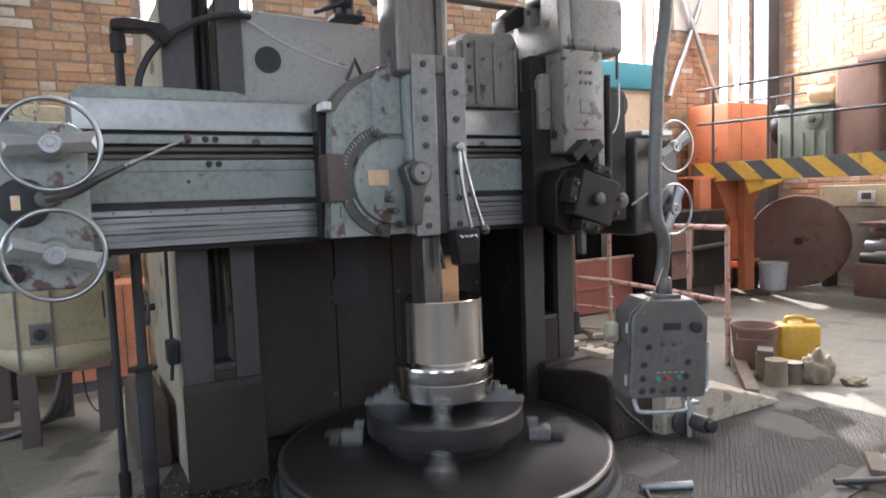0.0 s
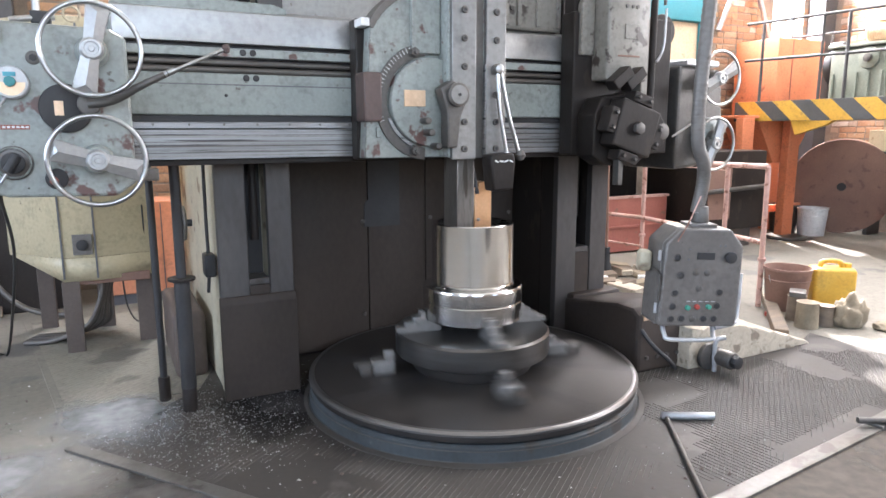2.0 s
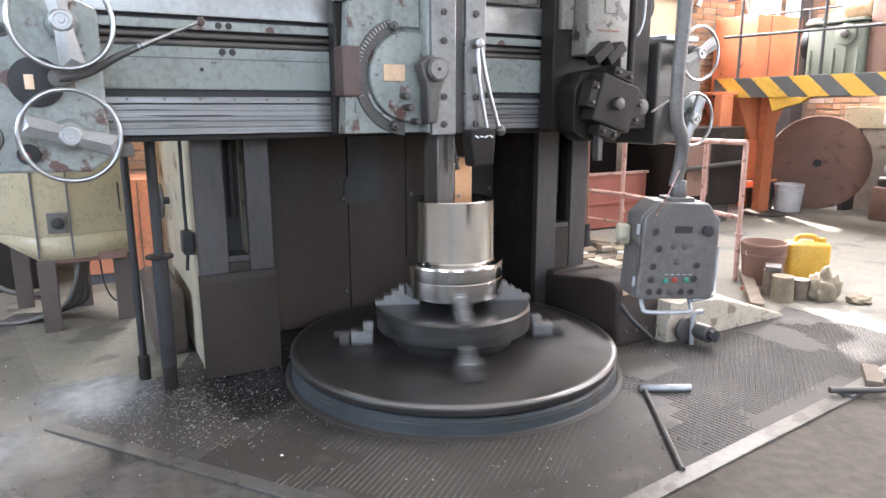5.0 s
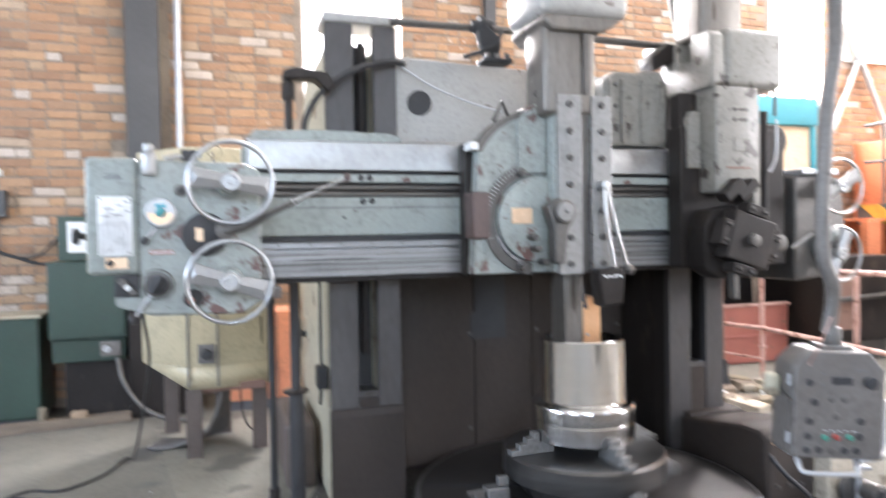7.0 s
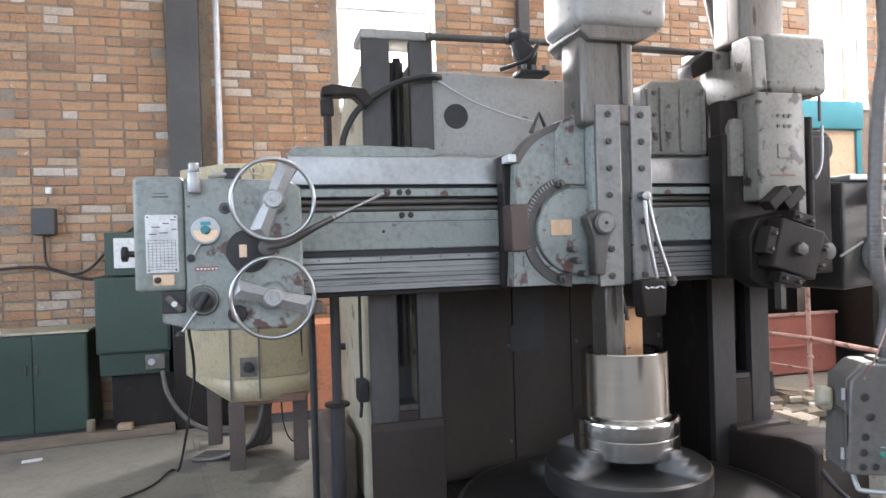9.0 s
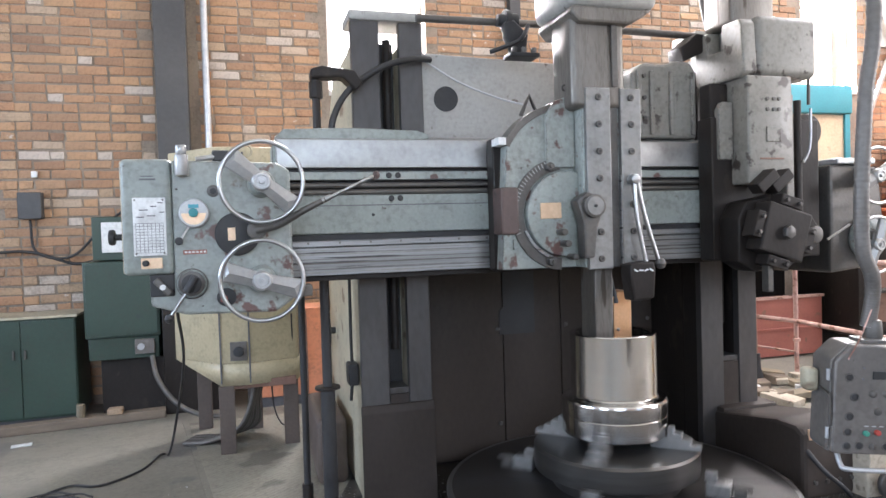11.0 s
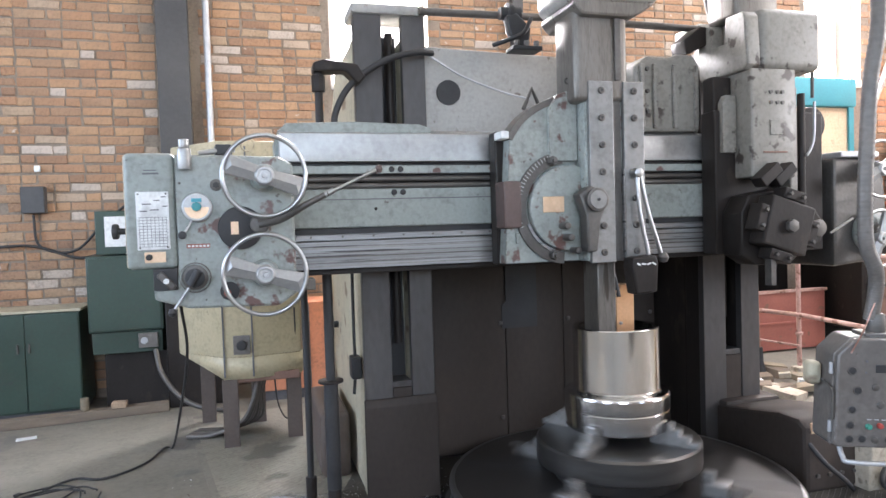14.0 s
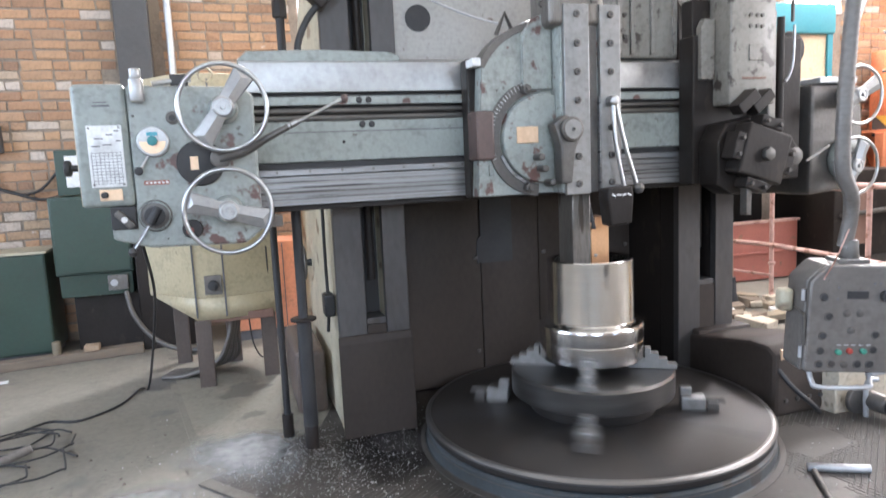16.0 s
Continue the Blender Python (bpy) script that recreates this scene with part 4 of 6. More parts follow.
rimarc = [(-0.33 - 0.408 * math.cos(a), 1.87 + 0.378 * math.sin(a)) for a in (radians(24 + 66 * k / 14) for k in range(15))]
rimarc += [(-0.33 - 0.372 * math.cos(a), 1.87 + 0.342 * math.sin(a)) for a in (radians(90 - 66 * k / 14) for k in range(15))]
part("swivel_rim", prism(rimarc, -0.128, -0.02, "y", 0.003), IRON, head, "dark worn rim")
part("rim_mark", box(-0.735, -0.69, -0.132, -0.03, 2.02, 2.06, 0.004), WHITE, head)
DX, DZ = -0.37, 1.655


def arc_band(r0, r1, a0, a1, y0, y1, n=20):
    A = [radians(a0 + (a1 - a0) * k / n) for k in range(n + 1)]
    return prism([(DX + r1 * math.cos(a), DZ + r1 * math.sin(a)) for a in A] + [(DX + r0 * math.cos(a), DZ + r0 * math.sin(a)) for a in A[::-1]], y0, y1, "y", 0.002)


part("swivel_scale", arc_band(0.235, 0.30, 95, 265, -0.135, -0.119), IRON, head, "dark curved degree scale")
for k in range(26):
    a = radians(100 + 4 * k)
    part("scale_mark", turn(box(-0.012, 0.012, -0.001, 0.001, -0.0012, 0.0012, 0), Matrix.Translation((DX + 0.283 * math.cos(a), -0.1365, DZ + 0.283 * math.sin(a))) @ Matrix.Rotation(-a, 4, "Y")), WHITE, head)
part("swivel_disc", cyl((DX, -0.165, DZ), (DX, -0.119, DZ), 0.225, seg=56, bev=0.006), PAINT_WORN, head, "chipped round swivel disc")
part("swivel_slot", arc_band(0.232, 0.25, 200, 246, -0.145, -0.13), WAY, head, "bright curved slot")
part("maker_plate", box(-0.525, -0.405, -0.172, -0.164, 1.632, 1.715, 0.003), BRASS, head, "worn brass plate")
part("red_block", box(-0.735, -0.635, -0.15, -0.02, 1.555, 1.80, 0.012), DULL_RED, head, "dull red cover block")
part("grey_tab", box(-0.665, -0.64, -0.13, -0.03, 1.475, 1.53, 0.004), PAINT, head)
for a in (110, 250, 60):
    x, z = DX + 0.265 * math.cos(radians(a)), DZ + 0.265 * math.sin(radians(a))
    part("swivel_bolt", cyl((x, -0.175, z), (x, -0.12, z), 0.024, seg=6, bev=0.004), IRON, head)
    part("bolt_stud", cyl((x, -0.195, z), (x, -0.17, z), 0.012, seg=12), IRON, head)
part("ram_guide", box(-0.303, 0.042, -0.222, 0.05, 1.37, 2.30, 0.012), PAINT_WORN, head, "chipped grey-green ram guide")
part("guide_wing", prism([(-0.47, 1.90), (-0.47, 2.17), (-0.42, 2.25), (-0.304, 2.29), (-0.304, 1.90)], -0.145, 0.0, "y", 0.008), PAINT_WORN, head)
for x0, x1 in ((-0.292, -0.150), (-0.090, 0.030)):
    g = part("gib_plate", box(x0, x1, -0.25, -0.221, 1.36, 2.305, 0.005), WAY_DULL, head, "bolted steel gib plate")
    for k in range(7):
        z = 2.255 - 0.14 * k
        part("gib_bolt", cyl(((x0 + x1) / 2, -0.262, z), ((x0 + x1) / 2, -0.249, z), 0.018, seg=18, bev=0.003), IRON, g)
        # Black hexagon on the bolt head paints its socket's shade.
        part("bolt_socket", cyl(((x0 + x1) / 2, -0.2635, z), ((x0 + x1) / 2, -0.26, z), 0.009, seg=6), BLACK, g)
part("scale_bar", box(-0.104, -0.099, -0.262, -0.24, 1.38, 1.85, 0.001), WAY, head)
for x in (-0.36, -0.21):
    part("eye_screw", ring((x, -0.15, 2.32), 0.014, 0.005, "y", 20, 8), IRON, head)
part("lifting_eye", tube([(-0.54, 0.02, 2.2), (-0.49, 0.02, 2.31), (-0.44, 0.02, 2.2)], 0.013, 8, False), IRON, head, "triangular lifting eye")
part("clamp_arm", prism([(-0.37, 1.72), (-0.30, 1.765), (-0.23, 1.73), (-0.21, 1.67), (-0.25, 1.58), (-0.27, 1.42), (-0.33, 1.42), (-0.33, 1.60)], -0.275, -0.19, "y", 0.012), IRON, head, "dark cast clamp arm")
part("clamp_hub", cyl((-0.277, -0.30, 1.69), (-0.277, -0.24, 1.69), 0.062, 0.056, seg=36, bev=0.006), IRON, head)
part("clamp_hub_face", cyl((-0.277, -0.304, 1.69), (-0.277, -0.298, 1.69), 0.047, seg=36), WAY_DULL, head)
part("hub_screw", cyl((-0.277, -0.312, 1.69), (-0.277, -0.302, 1.69), 0.008, seg=6), BLACK, head)
for x, z in ((-0.40, 1.50), (-0.42, 1.56), (-0.36, 1.43), (-0.24, 1.43), (-0.21, 1.47)):
    part("clamp_stud", cyl((x, -0.24, z), (x, -0.16, z), 0.018, seg=12, bev=0.003), IRON, head)
part("lever_pivot", cyl((-0.035, -0.30, 1.826), (-0.035, -0.245, 1.826), 0.026, seg=24, bev=0.005), CHROME, head)
part("lever_rod", tube([(-0.04, -0.285, 1.82), (-0.03, -0.29, 1.62), (0.012, -0.30, 1.385)], 0.011, 10), CHROME, head, "bright steel lever")
part("lever_rod", tube([(-0.025, -0.285, 1.82), (0.02, -0.29, 1.62), (0.088, -0.30, 1.39)], 0.011, 10), CHROME, head, "bright steel lever")
part("lever_ball", lathe([(0, -0.03), (0.02, -0.024), (0.03, 0), (0.02, 0.024), (0, 0.03)], (0.098, -0.30, 1.378), 20), IRON, head)
part("oiler_box", prism([(-0.105, 1.385), (0.03, 1.395), (0.045, 1.36), (0.035, 1.20), (-0.09, 1.19), (-0.11, 1.34)], -0.34, -0.24, "y", 0.012), PAINT_DARK, head, "dark box with white chalk marks")
for k in range(4):
    part("chalk_mark", turn(box(-0.012, 0.012, -0.001, 0.001, -0.004, 0.004, 0), Matrix.Translation((-0.075 + 0.03 * k, -0.3415, 1.35)) @ Matrix.Rotation(radians(30 - 25 * (k % 3)), 4, "Y")), WHITE, head)
part("ram", box(-0.36, -0.05, -0.24, 0.0, 2.2, 2.69, 0.03, seg=4), RAM_STEEL, head, "oil-stained steel ram")
part("ram_gib", box(-0.146, -0.094, -0.226, -0.20, 1.365, 2.30, 0.004), IRON, head)
part("ram_strip", box(-0.135, -0.10, -0.252, -0.241, 2.31, 2.66, 0.003), IRON, head)
part("feed_motor_cover", box(-0.395, 0.13, -0.30, 0.16, 2.71, 3.45, 0.06, seg=5), PAINT_PALE, head, "chipped pale motor cover on the ram")
part("cover_skirt", prism([(-0.37, 2.715), (0.10, 2.715), (0.02, 2.66), (-0.05, 2.63), (-0.33, 2.63), (-0.38, 2.68)], -0.28, 0.13, "y", 0.015), RAM_STEEL, head)
part("shaft_clutch", lathe([(0, -0.07), (0.035, -0.07), (0.04, -0.03), (0.062, -0.028), (0.062, 0.0), (0.045, 0.004), (0.045, 0.05), (0, 0.05)], (-0.50, 0.26, 2.785), 20, "x"), BLACK, head, "oily dark shaft coupling")
part("clutch_fork", prism([(-0.55, 2.76), (-0.49, 2.78), (-0.40, 2.70), (-0.42, 2.58), (-0.50, 2.60), (-0.54, 2.68)], 0.20, 0.26, "y", 0.01), BLACK, head, "oily dark shift fork")
part("clutch_plate", box(-0.54, -0.36, 0.14, 0.26, 2.555, 2.58, 0.006), BLACK, head)
for cx in (-0.51, -0.45, -0.39):
    part("clutch_bolt", cyl((cx, 0.16, 2.58), (cx, 0.16, 2.61), 0.017, seg=6, bev=0.002), IRON, head)
part("clutch_pipe", tube([(-0.40, 0.2, 2.75), (-0.46, 0.18, 2.66), (-0.55, 0.2, 2.62), (-0.62, 0.25, 2.60)], 0.013, 8), BLACK, head)
part("tool_holder", box(-0.215, -0.105, -0.16, 0.0, 0.90, 1.38, 0.008), RAM_STEEL, head, "dark tool holder")
part("boring_bar", prism([(-0.098, 0.88), (0.010, 0.88), (0.010, 1.215), (-0.002, 1.228), (-0.07, 1.228), (-0.076, 1.20), (-0.098, 1.20)], -0.15, -0.04, "y", 0.004), GLOW_BAR, head, "boring bar with a warm reflected glow painted in, reaching into the bore")
part("bar_clip", cyl((-0.085, -0.155, 1.165), (-0.085, -0.10, 1.30), 0.012, seg=12), BLACK, head)
part("bar_screw", cyl((-0.075, -0.158, 1.02), (-0.075, -0.148, 1.02), 0.009, seg=10, bev=0.002), CHROME, head)

# ---- right head on the rail ----
# This head's pale paint carries the hazy dimness in its colour.
head2 = thing("second_rail_head", "pale grey second rail head with motor cap and chipped paint", "tool head", (0.95, 0.0, 1.3))
part("saddle", box(0.62, 1.40, -0.06, RY - 0.014, 1.36, 2.2, 0.012), PAINT_DARK, head2, "oily dark saddle")
part("head_body", box(0.759, 1.072, -0.20, 0.083, 1.80, 2.42, 0.016, seg=3), PAINT_DIM_STAINED, head2, "chipped pale head body")
part("head_strip", box(1.078, 1.135, -0.14, 0.0, 1.62, 2.33, 0.01), PAINT_DIM_STAINED, head2, "narrow pale side strip")
part("head_side", box(0.63, 0.755, -0.04, 0.06, 1.40, 2.40, 0.012), PAINT_DARK, head2)
part("side_block", prism([(0.655, 1.95), (0.655, 2.24), (0.68, 2.285), (0.752, 2.285), (0.752, 1.95)], -0.085, -0.041, "y", 0.006), PAINT_DIM_STAINED, head2, "dimmed, stained pale side block")
cap = prism([(-0.20, 2.44), (-0.185, 2.715), (-0.16, 2.745), (-0.018, 2.745), (-0.012, 2.60), (0.105, 2.60), (0.112, 2.74), (0.20, 2.735), (0.225, 2.70), (0.225, 2.44), (0.20, 2.41), (-0.17, 2.41)], 0.735, 0.83, "x", 0.012)
part("motor_cap_side", cap, PAINT_DIM_STAINED, head2, "pale notched side of the motor cap")
part("motor_cap", box(0.831, 1.258, -0.203, 0.225, 2.412, 2.765, 0.045, seg=5), PAINT_DIM_STAINED, head2, "pale grey rounded motor cap")
part("second_ram", box(0.76, 1.07, -0.08, 0.18, 2.74, 3.6, 0.03, seg=3), RAM_STEEL, head2, "oil-stained second ram")
part("cap_pipe", tube([(1.25, 0.0, 2.60), (1.36, 0.0, 2.61), (1.385, 0.0, 2.58), (1.385, 0.0, 2.30)], 0.011, 8), IRON, head2)
for x, z in ((0.89, 2.285), (0.935, 2.285), (0.97, 2.285), (0.89, 2.225), (0.935, 2.225), (0.97, 2.225)):
    part("push_button", cyl((x, -0.208, z), (x, -0.198, z), 0.011, seg=12), IRON, head2)
part("head_frame", box(0.882, 0.984, -0.206, -0.199, 2.04, 2.125, 0.003), PAINT_DIM_STAINED, head2)
part("head_slot", box(0.835, 1.0, -0.205, -0.199, 1.938, 1.948, 0.001), RUST, head2)
for x in (0.80, 0.90):
    part("handle_block", turn(box(-0.075, 0.075, -0.05, 0.04, -0.032, 0.032, 0.006), Matrix.Translation((x + 0.02, -0.235, 1.81)) @ Matrix.Rotation(radians(-38), 4, "Y")), PAINT_DARK, head2, "slanting oily block")
part("tool_slide", prism([(0.66, 1.36), (0.66, 1.60), (0.72, 1.70), (0.98, 1.74), (1.08, 1.66), (1.08, 1.36), (1.0, 1.30), (0.76, 1.30)], -0.22, -0.061, "y", 0.012), PAINT_DARK, head2, "oily dark tool slide")
turret = part("tool_turret", turn(box(-0.15, 0.15, -0.06, 0.06, -0.14, 0.14, 0.012), Matrix.Translation((0.88, -0.285, 1.52)) @ Matrix.Rotation(radians(17), 4, "Y")), PAINT_DARK, head2, "oily square tool turret")
part("turret_nut", cyl((0.88, -0.375, 1.52), (0.88, -0.345, 1.52), 0.038, seg=6, bev=0.004), IRON, turret)
for a in (17, 107, 197, 287):
    u = Vector((math.cos(radians(a)), 0, -math.sin(radians(a))))
    v = Vector((u.z, 0, -u.x))
    c = Vector((0.88, -0.285, 1.52)) + u * 0.175
    part("tool_clamp", turn(box(-0.03, 0.03, -0.05, 0.045, -0.075, 0.075, 0.006), Matrix.Translation(c) @ Matrix.Rotation(radians(a), 4, "Y")), PAINT_DARK, turret)
    for k in (-1, 1):
        p = c + v * (0.045 * k)
        part("clamp_bolt", cyl((p.x, -0.355, p.z), (p.x, -0.33, p.z), 0.012, seg=4), IRON, turret)
part("tool_shank", box(0.78, 0.815, -0.31, -0.26, 1.19, 1.36, 0.003), IRON, turret)
part("slide_nose", prism([(1.06, 1.38), (1.17, 1.42), (1.20, 1.52), (1.12, 1.62), (1.05, 1.60)], -0.27, -0.12, "y", 0.012), PAINT_DARK, head2)
part("nose_cap", cyl((1.12, -0.31, 1.50), (1.12, -0.268, 1.50), 0.05, 0.042, seg=22, bev=0.006), IRON, head2)
part("slide_lever", tube([(1.14, -0.36, 1.47), (1.28, -0.38, 1.55)], 0.007, 8, False), CHROME, head2)
part("head_pipe", tube([(1.20, -0.1, 1.6), (1.20, -0.1, 2.3)], 0.022, 10, False), PAINT_DARK, head2)
part("head_disc", cyl((1.33, -0.05, 2.13), (1.33, 0.02, 2.13), 0.105, seg=36, bev=0.01), PAINT_DARK, head2, "dark round cover")
part("hook_rod", tube([(1.21, -0.13, 1.93), (1.24, -0.13, 1.97), (1.265, -0.13, 2.05), (1.27, -0.13, 2.25)], 0.008, 8), GALV, head2)

gear2 = thing("right_feed_gearbox", "oily feed gearbox with handwheels at the rail's far end", "gearbox", (1.7, 0.1, 1.25))
part("gearbox_body", prism([(1.46, 1.92), (1.72, 1.92), (1.86, 1.80), (1.90, 1.40), (1.80, 1.28), (1.46, 1.25)], -0.08, 0.42, "y", 0.02), IRON, gear2)
part("gearbox_lid", box(1.50, 1.80, -0.1, 0.3, 1.921, 1.96, 0.01), GALV, gear2)
part("round_cover", cyl((1.72, -0.14, 1.46), (1.72, -0.075, 1.46), 0.13, seg=40, bev=0.02), PAINT_WORN, gear2)
part("round_cover_boss", cyl((1.72, -0.19, 1.46), (1.72, -0.14, 1.46), 0.05, seg=28, bev=0.01), IRON, gear2)
handwheel("right_handwheel", "polished steel handwheel at the far end of the rail", 1.70, -0.2, 1.84, R=0.17, angle=28, hub=IRON)
handwheel("right_handwheel_lower", "steel handwheel low on the oily gearbox", 1.70, -0.19, 1.42, R=0.17, angle=65, hub=IRON)

# ---- rotating table, chuck and workpiece: one thing that spins ----
table = thing("rotary_table", "round dark cast-iron lathe table carrying a spinning chuck and turned sleeve", "turntable", (CX, CY, 0.0))
C = (CX, CY, 0)
part("table_disc", lathe([(0, 0.104), (0.92, 0.104), (0.938, 0.11), (0.94, 0.13), (0.935, 0.16), (0.60, 0.161), (0, 0.161)], C, 128), TABLE, table)
part("table_rim", lathe([(0.9405, 0.138), (0.9465, 0.140), (0.9465, 0.150), (0.938, 0.160), (0.93, 0.1635), (0.915, 0.1615), (0.935, 0.12)], C, 128), TABLE_RIM, table, "bright worn rim")
for k in range(8):
    a = radians(45 * k + 22.5)
    q = box(0.36, 0.90, -0.014, 0.014, 0.1612, 0.1632, 0)
    # A raised black strip paints the shade of each table slot.
    part("t_slot", turn(q, Matrix.Translation((CX, CY, 0)) @ Matrix.Rotation(a, 4, "Z")), BLACK, table)
part("chuck_base", lathe([(0, 0.161), (0.345, 0.161), (0.35, 0.17), (0.35, 0.245), (0, 0.245)], C, 72), TABLE, table, "dark chuck base")
part("chuck_body", lathe([(0, 0.245), (0.425, 0.245), (0.445, 0.255), (0.448, 0.265), (0.448, 0.372), (0.436, 0.384), (0.30, 0.385), (0, 0.385)], C, 96), CHUCK, table, "thick steel four-jaw chuck body")
for k in range(4):
    R4 = Matrix.Translation(C) @ Matrix.Rotation(radians(90 * k), 4, "Z")
    q = prism([(0.20, 0.386), (0.20, 0.449), (0.288, 0.449), (0.288, 0.50), (0.318, 0.50), (0.318, 0.472), (0.36, 0.472), (0.36, 0.443), (0.405, 0.443), (0.405, 0.415), (0.455, 0.415), (0.455, 0.386)], -0.03, 0.03, "y", 0.003)
    part("chuck_jaw", turn(q, R4), WAY_DULL, table, "stepped steel jaw")
    q = box(0.475, 0.60, -0.045, 0.045, 0.1625, 0.235, 0.008)
    box(0.47, 0.53, -0.022, 0.022, 0.235, 0.285, 0.006, q)
    part("clamp_block", turn(q, R4), WAY_DULL, table, "steel clamp block")
    q = box(0.61, 0.67, -0.035, 0.035, 0.1625, 0.21, 0.006)
    cyl((0.60, 0, 0.215), (0.70, 0, 0.215), 0.013, seg=10, bm=q)
    part("clamp_screw", turn(q, R4), IRON, table)
W = [(0.0, 0.45), (0.278, 0.45), (0.283, 0.455), (0.284, 0.46), (0.284, 0.552), (0.2815, 0.556), (0.2815, 0.561), (0.285, 0.565), (0.286, 0.57), (0.286, 0.632),
     (0.283, 0.641), (0.277, 0.647), (0.247, 0.653), (0.239, 0.657), (0.235, 0.664), (0.234, 0.672), (0.234, 0.995), (0.230, 1.0), (0.206, 1.0), (0.200, 0.995), (0.200, 0.47), (0, 0.47)]
part("turned_sleeve", lathe(W, C, 128, crease=14), STEEL, table, "bright turned steel sleeve with a flange")
bed = thing("table_bed", "blue-grey cast ring bed under the rotary table", "machine bed", (CX, CY, 0))
part("bed_ring", lathe([(0.80, 0.0), (0.955, 0.0), (0.955, 0.012), (0.945, 0.02), (0.940, 0.084), (0.925, 0.096), (0.80, 0.098)], C, 128), BED, bed)
part("bed_seam", lathe([(0.9395, 0.066), (0.9435, 0.067), (0.9435, 0.072), (0.9395, 0.073)], C, 96), IRON, bed, "worn seam ring")
part("oil_trough", lathe([(0.956, 0.009), (0.985, 0.009), (0.983, 0.012), (0.956, 0.020)], C, 96), CHEQUER, bed, "oily lip round the bed")


# ---- drive gearbox and concrete block at the table's far side ----
drive = thing("drive_gearbox", "oily dark drive gearbox beside the rotary table", "gearbox", (1.1, 0.1, 0))
part("gearbox_body", prism([(-0.36, 0), (0.75, 0), (0.75, 0.30), (0.3, 0.34), (-0.15, 0.42), (-0.30, 0.42), (-0.36, 0.38)], 0.955, 1.42, "x", 0.025), HAZED_BROWN, drive)
part("gearbox_lid", box(0.97, 1.40, 0.31, 0.74, 0.30, 0.365, 0.02), HAZED_BROWN, drive, "dirty lid with rubbish on it")
part("drive_label", box(0.99, 1.07, -0.366, -0.352, 0.345, 0.405, 0.002), BRASS, drive, "small worn brass label")
part("oil_pipe", tube([(0.98, -0.34, 0.30), (1.02, -0.42, 0.2), (1.12, -0.46, 0.1), (1.2, -0.44, 0.03)], 0.014, 8), BLACK, drive)
for k in range(5):
    part("lid_bolt", cyl((1.03 + 0.085 * k, -0.372, 0.10), (1.03 + 0.085 * k, -0.355, 0.10), 0.014, seg=6, bev=0.002), IRON, drive)
valve = thing("oil_valve", "dark oily hydraulic valve with a steel pipe", "valve", (1.5, -0.5, 0))
part("valve_body", cyl((1.46, -0.50, 0.10), (1.46, -0.66, 0.10), 0.055, seg=24, bev=0.008), IRON, valve)
part("valve_cap", cyl((1.46, -0.66, 0.10), (1.46, -0.70, 0.10), 0.042, seg=8, bev=0.006), BLACK, valve)
part("valve_stem", tube([(1.42, -0.55, 0.0), (1.42, -0.55, 0.2), (1.47, -0.58, 0.23)], 0.015, 10), GALV, valve)
part("valve_flange", cyl((1.40, -0.50, 0.10), (1.40, -0.53, 0.10), 0.085, seg=24, bev=0.006), IRON, valve)

bl = prism([(1.30, 0.0), (2.50, 0.0), (2.46, 0.03), (2.15, 0.12), (1.80, 0.24), (1.45, 0.27), (1.30, 0.27)], -0.46, 0.42, "y", 0.01)
bmesh.ops.subdivide_edges(bl, edges=bl.edges[:], cuts=5, use_grid_fill=True)
for v in bl.verts:
    v.co += Vector((0, -0.03, 0.02)) * noise.noise(v.co * 5.0) + Vector((0.008, 0.02, 0.012)) * noise.noise(v.co * 17.0)
solo("concrete_block", bl, ROUGH_CONCRETE, "broken rough concrete foundation block at the plate's edge", "concrete block")
solo("timber_edge", turn(box(0, 1.2, -0.05, 0.05, 0.0, 0.07, 0.008), Matrix.Translation((2.42, -0.28, 0.0)) @ Matrix.Rotation(radians(42), 4, "Z")), WOOD, "dusty timber along the concrete block", "timber")
# rubbish behind the column
rubble = random.Random(5)
for k in range(26):
    x, y = 2.1 + rubble.uniform(0, 1.3), 1.2 + rubble.uniform(0, 1.0)
    s = rubble.uniform(0.05, 0.15)
    q = box(-s, s, -s * 0.6, s * 0.6, -0.02, rubble.uniform(0.02, 0.06), 0.006)
    turn(q, Matrix.Translation((x, y, 0.021 + 0.02 * (k % 3))) @ pose(0, 0, 0, rubble.uniform(-10, 10), rubble.uniform(-10, 10), rubble.uniform(0, 180)))
    solo("scrap_piece", q, (WOOD, CLOTH, ROUGH_CONCRETE, WHITE)[k % 4], "flat scrap piece lying in a heap behind the column", "scrap", "scrap heap")
rod = thing("control_rod", "thin rusty rod with a black bulb end standing behind the column", "rod", (2.72, 2.0, 0))
part("rod", tube([(2.72, 2.0, 0.1), (2.69, 2.0, 1.26)], 0.014, 10, False), RUST, rod)
part("rod_tip", cyl((2.689, 2.0, 1.26), (2.688, 2.0, 1.29), 0.02, seg=12), WHITE, rod)
part("bulb", lathe([(0, 0.0), (0.05, 0.0), (0.06, 0.05), (0.05, 0.1), (0.035, 0.16), (0.03, 0.3), (0, 0.3)], (2.72, 2.0, 0), 20), BLACK, rod)

# ---- pipe fence ----
fence = thing("pipe_fence", "low pipe fence with flaking pink and white paint", "fence", (3.08, 1.2, 0))
FP = [(3.06, 0.42), (3.10, 0.86), (3.12, 1.92), (2.95, 2.38)]
